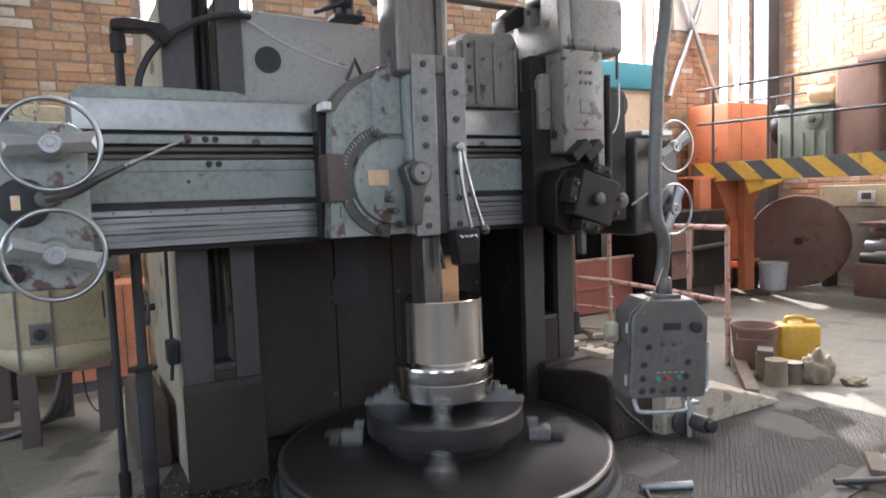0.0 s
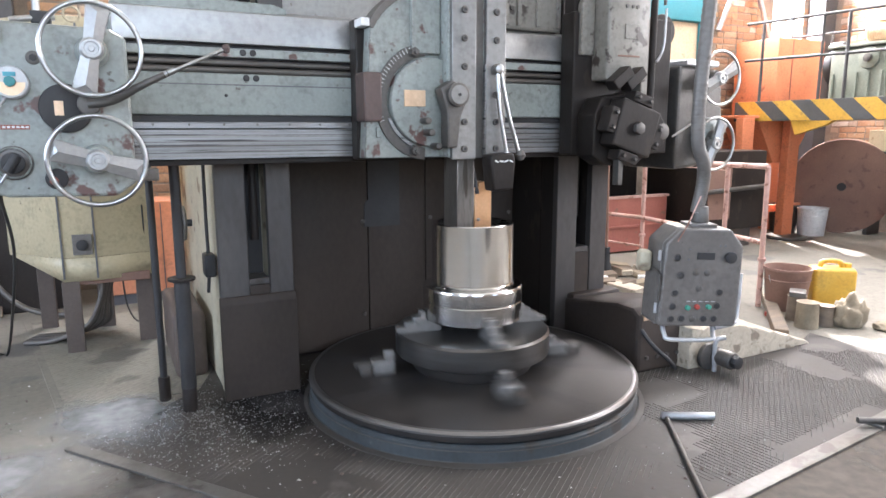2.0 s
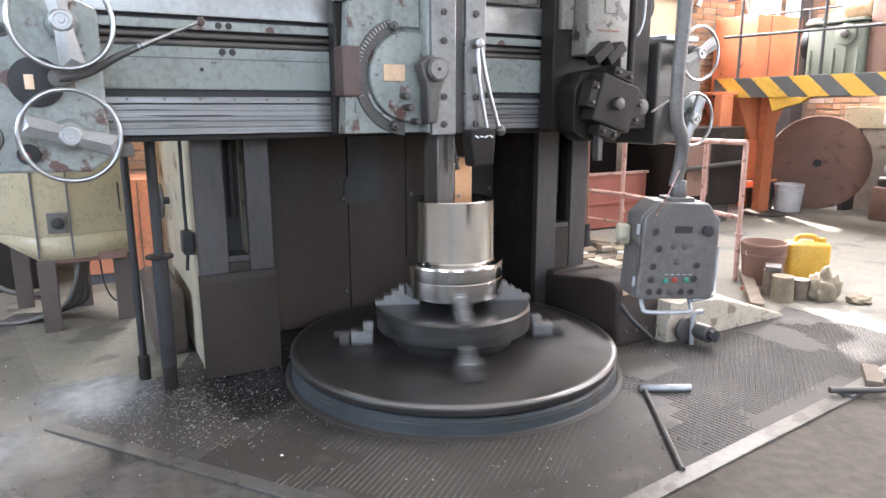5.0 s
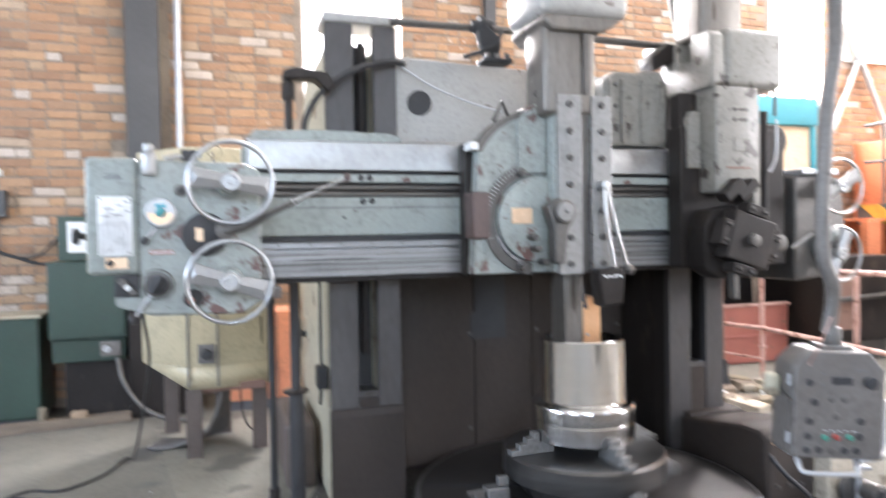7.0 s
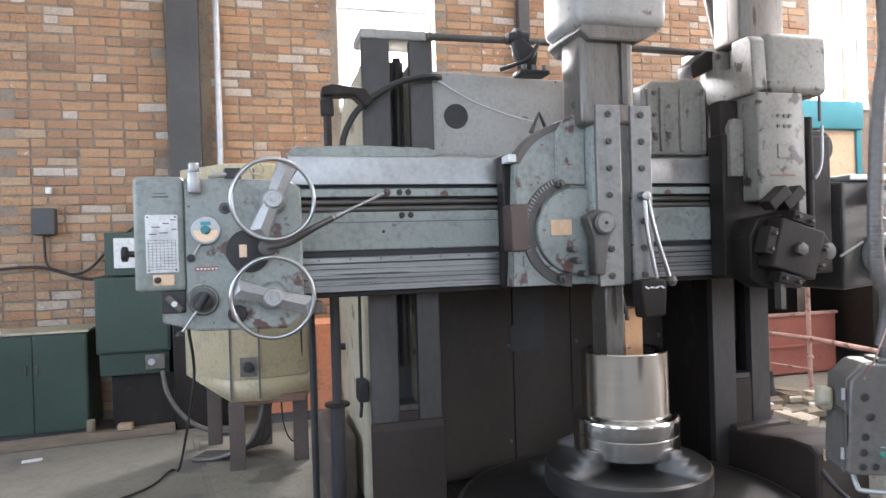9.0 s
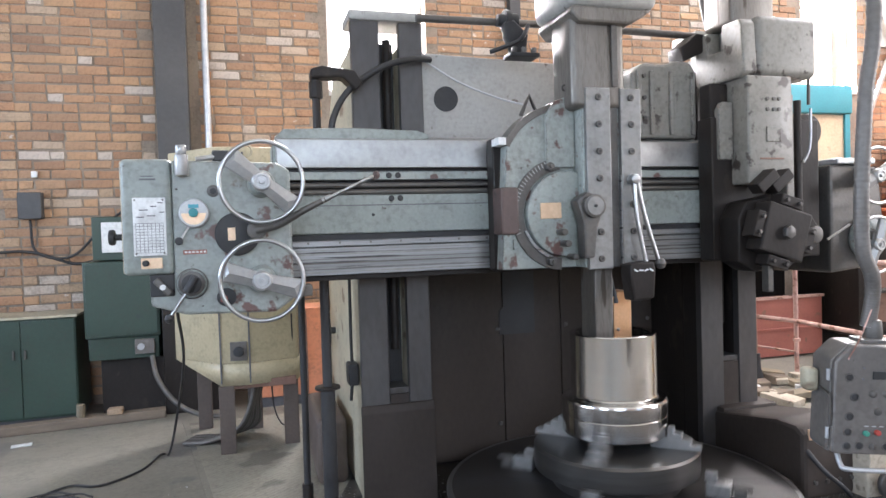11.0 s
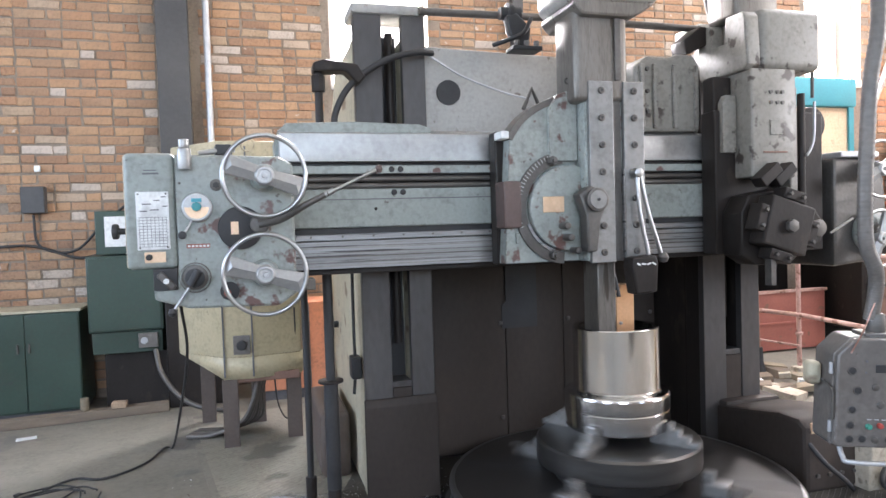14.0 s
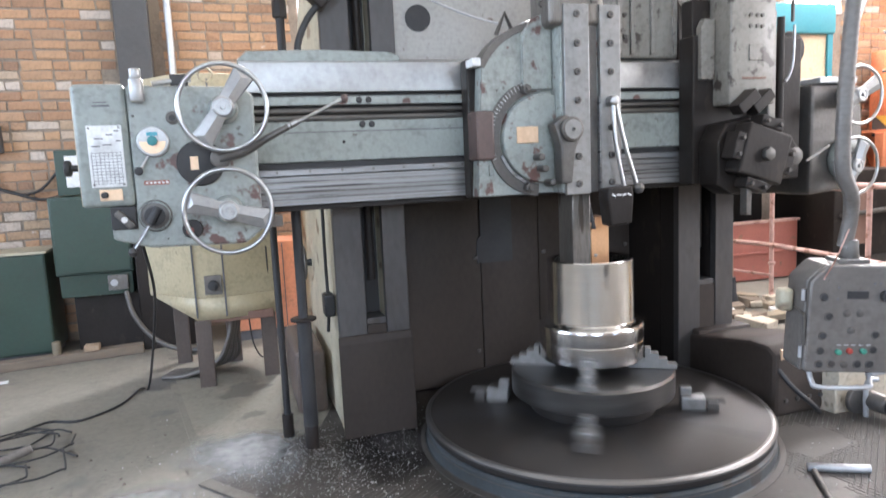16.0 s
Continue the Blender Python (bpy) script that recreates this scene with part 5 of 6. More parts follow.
for (x, y), top in zip(FP, (1.20, 1.17, 1.20, 0.72)):
    part("post", tube([(x, y, 0.0), (x - 0.01, y, top)], 0.022, 12, False), RAIL_PAINT, fence)
    part("post_collar", cyl((x, y, 0.40), (x, y, 0.43), 0.034, seg=14, bev=0.004), RAIL_PAINT, fence)
part("top_rail", tube([(3.05, 0.42, 1.205), (3.09, 0.86, 1.20), (3.11, 1.95, 1.21)], 0.024, 12, False), RAIL_PAINT, fence)
part("middle_rail", tube([(3.06, 0.44, 0.56), (3.09, 0.9, 0.575), (3.11, 1.9, 0.60), (2.95, 2.40, 0.61)], 0.022, 12, False), RAIL_PAINT, fence)
part("wire", tube([(3.08, 0.84, 1.15), (3.11, 1.9, 1.165)], 0.006, 6, False), RAIL_PAINT, fence)
part("low_rail", tube([(3.10, 1.9, 0.30), (2.95, 2.4, 0.31)], 0.010, 8, False), RAIL_PAINT, fence)
panel = thing("red_steel_bin", "red oxide painted steel bin behind the fence", "bin", (4.0, 3.1, 0))
part("bin_front", box(3.42, 4.46, 2.92, 2.96, 0.02, 0.68, 0.006), RED_OXIDE, panel)
part("bin_side", box(3.42, 3.46, 2.965, 3.5, 0.02, 0.68, 0.006), RED_OXIDE, panel)
part("bin_rim", box(3.40, 4.48, 2.90, 2.98, 0.68, 0.71, 0.004), RAIL_PAINT, panel)
part("bin_rib", box(3.44, 4.44, 2.905, 2.92, 0.32, 0.345, 0.003), RED_OXIDE, panel)
dark = thing("dark_machine_body", "dark brown steel machine body behind the fence", "machine", (4.9, 2.8, 0))
part("body_front", box(4.55, 5.75, 2.5, 3.4, 0.25, 1.25, 0.03), PAINT_DARK, dark)
part("body_base", box(4.65, 5.65, 2.6, 3.3, 0.0, 0.25, 0.01), IRON, dark)
part("body_door", box(4.7, 5.1, 2.485, 2.499, 0.4, 1.1, 0.004), RUST, dark)
part("body_pipe", tube([(4.6, 2.45, 0.75), (5.7, 2.45, 0.8)], 0.03, 10, False), IRON, dark)

# ---- pendant control box on its armoured hose ----
PX, PY, PZ = 0.155, -1.49, 0.945
pend = thing("control_pendant", "grey control pendant with push buttons hanging on an armoured hose", "control box", (PX, PY, PZ))
PM = Matrix.Translation((PX, PY, PZ)) @ Matrix.Rotation(radians(-22), 4, "Z") @ Matrix.Rotation(radians(2), 4, "Y")


def pp(name, b, m, label="", parent=None):
    return part(name, turn(b, PM), m, parent or pend, label)


face = [(-0.155, -0.20), (0.145, -0.20), (0.155, -0.19), (0.158, 0.12), (0.10, 0.19), (-0.10, 0.19), (-0.158, 0.13), (-0.165, -0.19)]
pp("case", prism([(a * 1.02, b * 1.01) for a, b in face], -0.04, 0.11, "y", 0.014), PENDANT, "worn grey sheet steel case")
front = pp("front_plate", prism(face, -0.066, -0.042, "y", 0.008), PENDANT)
holes = [(-0.108, 0.075, 1), (-0.088, 0.005, 1), (-0.105, -0.065, 1), (-0.11, -0.12, 1), (-0.112, -0.17, 1), (-0.07, -0.168, 1), (0.02, -0.168, 1), (0.062, -0.168, 1),
         (0.075, -0.06, 1), (0.07, -0.115, 1), (-0.025, -0.17, 0), (-0.028, 0.018, 0), (0.018, 0.018, 0), (-0.01, -0.045, 0)]
for hx, hz, big in holes:
    r = 0.0135 if big else 0.011
    pp("button_ring", ring((hx, -0.067, hz), r, 0.0025, "y", 24, 6), IRON, parent=front)
    pp("button", cyl((hx, -0.0715 if not big else -0.068, hz), (hx, -0.06, hz), r - 0.001, seg=20, bev=0.002), BLACK if big else IRON, parent=front)
for hx, hz, m, lab in ((-0.05, -0.122, BTN_GREEN, "green push button"), (-0.012, -0.118, RED, "red push button"), (0.035, -0.118, BTN_GREEN, "green push button")):
    pp("button", cyl((hx, -0.08, hz), (hx, -0.062, hz), 0.010, seg=20, bev=0.003), m, lab, front)
pp("rotary_knob", cyl((0.10, -0.088, 0.082), (0.10, -0.062, 0.082), 0.023, 0.019, seg=20, bev=0.003), BLACK, parent=front)
pp("meter_window", box(-0.03, 0.042, -0.069, -0.06, 0.07, 0.098, 0.002), BLACK, parent=front)
for k in range(5):
    pp("text_mark", box(-0.055 + 0.025 * k, -0.04 + 0.025 * k, -0.0672, -0.0655, -0.099, -0.096, 0), GALV, parent=front)
for hx, hz in ((-0.06, 0.11), (-0.062, 0.07), (0.06, 0.125), (0.08, 0.125)):
    pp("screw", cyl((hx, -0.069, hz), (hx, -0.064, hz), 0.004, seg=8), INK, parent=front)
pp("grab_bar", tube([(-0.13, -0.03, -0.20), (-0.13, -0.06, -0.235), (-0.11, -0.075, -0.25), (0.05, -0.075, -0.25), (0.07, -0.06, -0.235), (0.08, -0.02, -0.20)], 0.009, 10), GALV, "bent steel grab bar")
pp("side_bar", tube([(0.08, -0.05, -0.21), (0.17, -0.03, -0.195), (0.195, 0.0, -0.16), (0.205, 0.02, 0.0)], 0.008, 10), GALV, "bent steel side bar")
pp("latch", tube([(-0.166, 0.03, 0.02), (-0.172, -0.05, 0.01), (-0.17, -0.06, -0.01), (-0.168, -0.06, -0.10)], 0.006, 8), IRON)
pp("side_socket", box(-0.215, -0.165, 0.03, 0.09, 0.0, 0.085, 0.015, seg=3), CREAM_DIRTY, "small grey side box")
pp("hinge", cyl((-0.17, -0.045, -0.15), (-0.17, -0.045, -0.11), 0.007, seg=10), GALV)
pp("hinge", cyl((-0.17, -0.045, 0.06), (-0.17, -0.045, 0.10), 0.007, seg=10), GALV)
pp("neck_plate", box(-0.05, 0.06, -0.03, 0.07, 0.19, 0.205, 0.004), PENDANT)
pp("gland", cyl((0.01, 0.02, 0.20), (0.01, 0.02, 0.27), 0.034, 0.028, seg=20, bev=0.004), IRON)
hose_pts = [(0.165, -1.47, 1.19), (0.178, -1.48, 1.30), (0.165, -1.49, 1.38), (0.128, -1.49, 1.46), (0.120, -1.49, 1.60), (0.130, -1.49, 1.80), (0.150, -1.49, 2.05), (0.19, -1.49, 2.32), (0.25, -1.40, 2.9), (0.30, -1.2, 3.5)]
path = smooth_path(hose_pts, 26)
pb = tube(path, lambda t: 0.026 + 0.0014 * math.sin(t * 900), 12, False)
part("armoured_hose", pb, PENDANT, pend, "grey armoured cable hose")
part("earth_wire", tube([(0.02, -1.52, 1.09), (0.06, -1.53, 1.16), (0.15, -1.50, 1.255)], 0.003, 6), RAIL_PAINT, pend, "thin pink wire")
arm = thing("pendant_arm", "grey steel swing arm that carries the pendant hose", "arm", (0.3, -1.2, 3.5))
part("arm_tube", tube([(0.30, -1.2, 3.52), (0.5, -0.4, 3.62), (0.9, 0.5, 3.6), (1.08, 0.5, 2.84)], 0.035, 12, False), IRON, arm)

# ---- buckets, cans and rags beside the fence ----


def bucket(label, x, y, r0, r1, h, m):
    b = thing("bucket", label, "bucket", (x, y, 0), "buckets")
    part("shell", lathe([(0, 0.0), (r0, 0.0), (r0 + 0.004, 0.01), (r1, h - 0.03), (r1 + 0.008, h - 0.02), (r1 + 0.008, h), (r1 - 0.002, h), (r1 - 0.01, h - 0.03), (r0 - 0.01, 0.02), (0, 0.02)], (x, y, 0), 32), m, b)
    part("rib", ring((x, y, h * 0.72), (r0 + (r1 - r0) * 0.72) + 0.004, 0.006, "z", 32, 6), m, b)
    part("bail", tube([(x + (r1 + 0.01) * math.cos(a), y + 0.03, h - 0.06 - 0.12 * math.sin(a)) for a in (math.pi * k / 8 for k in range(9))], 0.004, 6), GALV, b)
    return b


bucket("dented red-brown steel bucket beside the fence", 3.22, 0.28, 0.15, 0.185, 0.36, RUST)
bucket("dirty white steel bucket on the sunlit floor", 7.2, 2.80, 0.17, 0.20, 0.40, WHITE)
bucket("dark bucket behind a white one", 7.08, 3.17, 0.17, 0.20, 0.42, IRON)
jerry = thing("jerrycan", "dirty yellow plastic jerrycan standing on the floor", "jerrycan", (3.6, 0.14, 0))
JM = Matrix.Translation((3.6, 0.14, 0)) @ Matrix.Rotation(radians(-38), 4, "Z")
part("can_body", turn(box(-0.17, 0.17, -0.11, 0.11, 0.0, 0.35, 0.035, seg=4), JM), YELLOW, jerry)
part("can_handle", turn(tube([(-0.10, 0, 0.34), (-0.07, 0, 0.395), (0.05, 0, 0.395), (0.08, 0, 0.34)], 0.02, 10), JM), YELLOW, jerry)
part("can_cap", turn(cyl((0.12, 0, 0.345), (0.12, 0, 0.385), 0.03, seg=20, bev=0.004), JM), YELLOW, jerry)
for k, (x, y, r, h) in enumerate(((2.97, 0.0, 0.075, 0.20), (2.86, -0.17, 0.085, 0.20), (3.03, -0.2, 0.07, 0.16))):
    c = thing("paint_can", "dusty grey tin can standing beside the jerrycan", "can", (x, y, 0), "tin cans")
    part("can_shell", lathe([(0, 0), (r, 0), (r, 0.008), (r * 0.92, h - 0.01), (r * 0.98, h), (r * 0.9, h), (0, h - 0.008)], (x, y, 0), 28), (WOOD, CLOTH, WOOD)[k], c)
solo("steel_offcut", turn(box(-0.09, 0.09, -0.06, 0.06, 0.201, 0.24, 0.006), Matrix.Translation((2.97, 0.0, 0)) @ Matrix.Rotation(0.6, 4, "Z")), IRON, "dark steel offcut resting on a tin can", "offcut")
solo("red_button", lathe([(0, 0), (0.03, 0), (0.03, 0.03), (0, 0.04)], (2.88, 0.18, 0.0), 16), RED, "small red plastic button on the floor", "button")
for k, (x, y, s) in enumerate(((3.18, -0.30, 0.13), (3.33, -0.50, 0.10))):
    q = bmesh.new()
    bmesh.ops.create_icosphere(q, subdivisions=4, radius=1.0)
    for v in q.verts:
        d = 1 + 0.35 * noise.noise(v.co * 2.1 + Vector((k * 5, 0, 0))) + 0.12 * noise.noise(v.co * 6)
        v.co = Vector((v.co.x * s * d, v.co.y * s * 0.8 * d, max(0, (v.co.z + 0.55) * s * (1.15 if k == 0 else 0.4) * d)))
    solo("rag", turn(q, Matrix.Translation((x, y, 0.0))), CLOTH, "crumpled dusty rag bundle on the floor", "rag", "rags")

# ---- striped platform with rails and a machine on it ----
plat = thing("raised_platform", "raised steel platform edged with yellow and black warning stripes", "platform", (7.0, 1.0, 1.6))
part("deck", box(6.08, 7.45, -2.5, 2.8, 1.74, 1.86, 0.01), IRON, plat)
part("edge_beam", box(6.02, 6.08, -2.5, 3.3, 1.62, 1.88, 0.006), STRIPE_K, plat, "black painted edge beam")
for k in range(10):
    y = 2.95 - 0.54 * k
    part("yellow_stripe", prism([(y, 1.622), (y - 0.27, 1.622), (y + 0.03, 1.878), (y + 0.30, 1.878)], 6.012, 6.02, "x"), STRIPE_Y, plat, "slanting yellow stripe")
part("gusset", prism([(2.42, 1.619), (1.85, 1.619), (1.95, 1.56), (2.35, 1.44)], 6.02, 6.08, "x", 0.004), STRIPE_Y, plat, "yellow gusset plate")
for y in (-2.3, 0.0):
    part("leg", box(7.2, 7.4, y - 0.1, y + 0.1, 0, 1.7, 0.01), BEAM_GREY, plat)
for y in (2.94, 2.10, 1.78, 0.3, -1.2):
    part("rail_post", tube([(6.05, y, 1.88), (6.05, y, 2.88)], 0.02, 8, False), BEAM_GREY, plat)
for z in (2.88, 2.40):
    part("hand_rail", tube([(6.05, 3.2, z + 0.03), (6.05, 1.0, z - 0.01), (6.05, -2.4, z - 0.06)], 0.019, 8, False), BEAM_GREY, plat)
for y in (3.1, 2.55):
    part("far_rail_post", tube([(6.9, y, 1.86), (6.9, y, 2.80)], 0.016, 8, False), BEAM_GREY, plat)
part("far_rail", tube([(6.9, 3.2, 2.78), (6.9, 1.8, 2.76)], 0.016, 8, False), BEAM_GREY, plat)
lathe_m = thing("platform_machine", "grey-green machine with motor and flywheel on the raised platform", "machine", (6.8, 1.2, 1.86))
part("machine_body", box(6.4, 7.2, 1.50, 2.22, 1.861, 2.50, 0.04, seg=3), GREEN_MID, lathe_m)
part("machine_head", box(6.45, 7.3, 0.95, 1.49, 1.861, 2.95, 0.04, seg=3), RUST, lathe_m, "brown cast head")
part("head_top", box(6.4, 7.3, -0.6, 1.2, 2.951, 3.05, 0.02), RUST, lathe_m)
part("flywheel", cyl((6.7, 2.26, 2.3), (6.7, 2.38, 2.3), 0.22, seg=36, bev=0.02), BLACK, lathe_m, "dark flywheel")
part("pulley", cyl((6.7, 2.21, 2.53), (6.7, 2.4, 2.53), 0.09, seg=24, bev=0.02), BLACK, lathe_m)
for k in range(5):
    part("body_rib", box(6.385, 6.402, 1.55 + 0.15 * k, 1.58 + 0.15 * k, 1.9, 2.2, 0.004), GREEN_MID, lathe_m)
part("top_ledge", box(6.36, 7.2, 1.495, 2.24, 2.501, 2.54, 0.01), GREEN_MID, lathe_m)
part("round_cover", cyl((6.37, 1.72, 2.36), (6.41, 1.72, 2.36), 0.13, seg=36, bev=0.008), GREEN_MID, lathe_m)
part("cover_hub", cyl((6.34, 1.72, 2.36), (6.38, 1.72, 2.36), 0.05, seg=24, bev=0.006), IRON, lathe_m)
mot = part("motor", cyl((6.6, 1.50, 2.67), (6.6, 1.86, 2.67), 0.125, seg=28, bev=0.02), BRASS, lathe_m, "orange-brown electric motor")
for k in range(12):
    part("cooling_fin", ring((6.6, 1.53 + 0.027 * k, 2.67), 0.128, 0.006, "y", 28, 5), BRASS, mot)
part("motor_box", box(6.52, 6.68, 1.58, 1.73, 2.79, 2.88, 0.01), BRASS, mot)
part("pipe_bend", tube([(6.5, 0.75, 3.05), (6.5, 0.75, 3.25), (6.5, 0.65, 3.33), (6.5, 0.3, 3.33)], 0.06, 12), CREAM, lathe_m, "pale bent pipe")
part("green_casting", prism([(0.45, 1.87), (-0.6, 1.87), (-0.6, 3.4), (0.1, 3.4), (0.35, 3.0), (0.30, 2.5), (0.42, 2.3)], 6.3, 6.9, "x", 0.04), GREEN_MID, lathe_m, "pale green casting")
part("white_gauge", box(6.36, 6.44, 0.55, 0.68, 2.35, 2.5, 0.01), WHITE, lathe_m)

# ---- orange hopper machine ----
hop = thing("orange_hopper", "bright orange painted steel hopper machine on four legs", "hopper", (6.8, 3.2, 0))
part("upper_box", box(6.32, 7.28, 2.9, 3.6, 1.70, 2.73, 0.02), ORANGE, hop)
part("box_seam", box(6.60, 6.612, 2.893, 2.9, 1.72, 2.71, 0.0), RED_OXIDE, hop)
part("funnel", prism([(6.05, 1.69), (7.25, 1.69), (6.85, 1.05), (6.45, 1.05)], 2.95, 3.55, "y", 0.01), ORANGE, hop)
part("funnel_rim", box(5.75, 7.3, 2.88, 3.6, 1.66, 1.699, 0.006), ORANGE, hop)
for x, y in ((5.80, 2.92), (6.66, 2.86), (5.80, 3.5), (7.15, 3.5)):
    part("leg", box(x - 0.11, x + 0.11, y - 0.06, y + 0.06, 0, 1.659, 0.008), ORANGE, hop)
part("stay", box(5.70, 7.2, 3.0, 3.05, 0.35, 0.45, 0.006), ORANGE, hop)

disc = thing("steel_disc", "large rust-brown steel disc standing on edge", "disc", (7.65, 2.70, 0))
DM = Matrix.Translation((7.65, 2.70, 0.69)) @ Matrix.Rotation(radians(-55), 4, "Z") @ Matrix.Rotation(radians(6), 4, "X")
part("plate", turn(lathe([(0.06, -0.03), (0.68, -0.03), (0.69, -0.02), (0.69, 0.02), (0.68, 0.03), (0.06, 0.03), (0.06, -0.03)], (0, 0, 0), 72, "y"), DM), RUST, disc)
# Black plug that paints the shade inside the disc's hole.
part("centre_hole", turn(cyl((0, -0.02, 0), (0, 0.02, 0), 0.065, seg=28), DM), BLACK, disc)
solo("drum_cover", lathe([(0, 0), (0.26, 0), (0.27, 0.02), (0.25, 0.04), (0, 0.045)], (6.6, 2.75, 0), 36), IRON, "round dark lid lying on the floor", "drum cover")
shelf = thing("white_cabinet", "white electrical cabinet under the platform", "cabinet", (8.05, 2.1, 0))
part("cabinet_body", box(7.85, 8.25, 1.0, 2.5, 1.20, 1.50, 0.008), CREAM, shelf)
part("cabinet_dial", box(7.842, 7.85, 1.72, 1.95, 1.26, 1.42, 0.003), WHITE, shelf)
part("cabinet_meter", box(7.836, 7.842, 1.77, 1.90, 1.30, 1.39, 0.002), IRON, shelf)
for x in (1.05, 2.45):
    part("cabinet_leg", box(7.9, 8.2, x - 0.03, x + 0.03, 0, 1.2, 0.004), IRON, shelf)
work = thing("red_brown_bench", "red-brown steel bench loaded with pipes under the platform", "bench", (7.6, 0.9, 0))
part("bench_body", box(7.4, 8.1, -1.2, 1.75, 0.0, 0.45, 0.02), RUST, work)
for k in range(5):
    solo("steel_pipe", tube([(7.5 + 0.12 * k, 1.7, 0.52 + 0.16 * (k % 3)), (7.5 + 0.12 * k, -1.2, 0.52 + 0.16 * (k % 3))], 0.07, 14, False), (IRON, GALV, RUST)[k % 3], "stacked steel pipe on a bench", "pipe", "pipe stack")
part("bench_shelf", box(7.42, 8.1, -1.2, 1.72, 0.95, 1.0, 0.006), RUST, work)

blue = thing("blue_crane_cabin", "teal and tan steel cabinet behind the machine column", "cabinet", (4.1, 3.2, 0))
part("cabin_body", box(3.5, 4.68, 2.75, 3.74, 1.2, 2.779, 0.02), TAN, blue)
part("cabin_roof", box(3.3, 4.72, 2.70, 3.76, 2.78, 3.10, 0.02), BLUE, blue, "teal painted roof band")
part("cabin_base", box(3.6, 4.5, 3.52, 3.72, 0, 1.199, 0.01), PAINT_DARK, blue)
part("cabin_edge", box(4.63, 4.70, 2.72, 2.75, 1.2, 2.778, 0.004), BLUE, blue)

# ---- cream hopper cabinet behind the gearbox ----
tank = thing("cream_cabinet", "dirty cream steel cabinet with tapered bottom on dark legs", "cabinet", (-2.05, 2.1, 0))
plan = [(-2.215, 1.73), (-2.01, 1.70), (-1.66, 1.78), (-1.60, 2.10), (-1.75, 2.5), (-2.35, 2.5), (-2.56, 2.15)]
part("cabinet_shell", prism(plan, 0.66, 2.24, "z", 0.012), CREAM, tank)
cone = bmesh.new()
topv = [cone.verts.new((x, y, 0.659)) for x, y in plan]
botv = [cone.verts.new((-2.02 + (x + 2.02) * (1.0 if x > -2.3 else 0.6), 2.1 + (y - 2.1) * (0.98 if y < 1.9 else 0.7), 0.50)) for x, y in plan]
cone.faces.new(topv)
cone.faces.new(botv[::-1])
for i in range(len(plan)):
    j = (i + 1) % len(plan)
    cone.faces.new((topv[i], topv[j], botv[j], botv[i]))
part("tapered_bottom", cone, CREAM, tank, "stained tapered bottom")
for (x, y) in ((-2.213, 1.727), (-2.01, 1.697)):
    part("door_seam", box(x - 0.006, x + 0.006, y - 0.006, y + 0.004, 0.52, 2.2, 0.0), INK, tank)
part("lower_band", box(-2.22, -1.68, 1.74, 1.80, 0.47, 0.53, 0.006), RUST, tank)
part("switch_plate", turn(box(-0.06, 0.06, -0.014, 0.0, -0.07, 0.07, 0.004), Matrix.Translation((-2.085, 1.706, 0.755)) @ Matrix.Rotation(radians(-8), 4, "Z")), PENDANT, tank, "grey switch plate")
part("switch_knob", cyl((-2.088, 1.66, 0.755), (-2.085, 1.70, 0.755), 0.036, seg=24, bev=0.004), BLACK, tank, "black rotary switch")
for x, y in ((-2.18, 1.75), (-1.72, 1.84), (-2.38, 2.5), (-1.98, 2.35)):
    part("leg", box(x - 0.055, x + 0.055, y - 0.035, y + 0.035, 0.0, 0.50, 0.006), LEG_BROWN, tank, "dark brown steel leg")
for k in range(6):
    o = 0.03 * k
    solo("oil_hose", tube([(-1.98 + o * 0.5, 1.95 + o, 0.49), (-2.02 + o * 0.4, 1.93 + o, 0.30), (-2.12 + o, 1.95 + o, 0.12), (-2.35 + o, 2.0 + o, 0.03), (-2.52 + o * 0.5, 2.05 + o, 0.025)], 0.017, 8), (PENDANT, IRON)[k % 2], "grey hose hanging under the cream cabinet", "hose", "oil hoses")
solo("thin_cable", tube([(-1.86, 1.95, 0.5), (-1.84, 1.93, 0.25), (-1.78, 1.9, 0.13), (-1.72, 1.9, 0.2), (-1.70, 1.8, 0.6), (-1.70, 1.76, 1.0)], 0.006, 6), BLACK, "thin black cable looped under the cabinet", "cable")
sal = thing("salmon_cabinet", "salmon painted steel cabinet beside the brick wall", "cabinet", (-1.4, 3.2, 0))
part("cabinet_body", box(-1.95, -0.9, 3.0, 3.5, 0.09, 0.90, 0.01), SALMON, sal)
part("cabinet_plinth", box(-1.93, -0.92, 3.02, 3.48, 0, 0.09, 0), INK, sal)
part("cabinet_seam", box(-1.5, -1.492, 2.994, 3.0, 0.1, 0.88, 0), INK, sal)

# ---- green cabinets along the brick wall ----
g1 = thing("green_cabinet", "dark green steel tool cabinet against the brick wall", "cabinet", (-4.0, 3.4, 0))
part("cabinet_body", box(-4.6, -3.48, 3.2, 3.7, 0.05, 0.925, 0.008), GREEN, g1)
part("cabinet_top", box(-4.62, -3.46, 3.18, 3.71, 0.926, 0.95, 0.004), CREAM_DIRTY, g1, "dusty worktop")
for x0, x1 in ((-4.58, -3.915), (-3.905, -3.49)):
    d = part("door", box(x0, x1, 3.188, 3.199, 0.07, 0.91, 0.003), GREEN, g1)
    part("handle", box(x1 - 0.06 if x0 < -4 else x0 + 0.02, x1 - 0.045 if x0 < -4 else x0 + 0.035, 3.172, 3.187, 0.58, 0.66, 0.003), IRON, d)
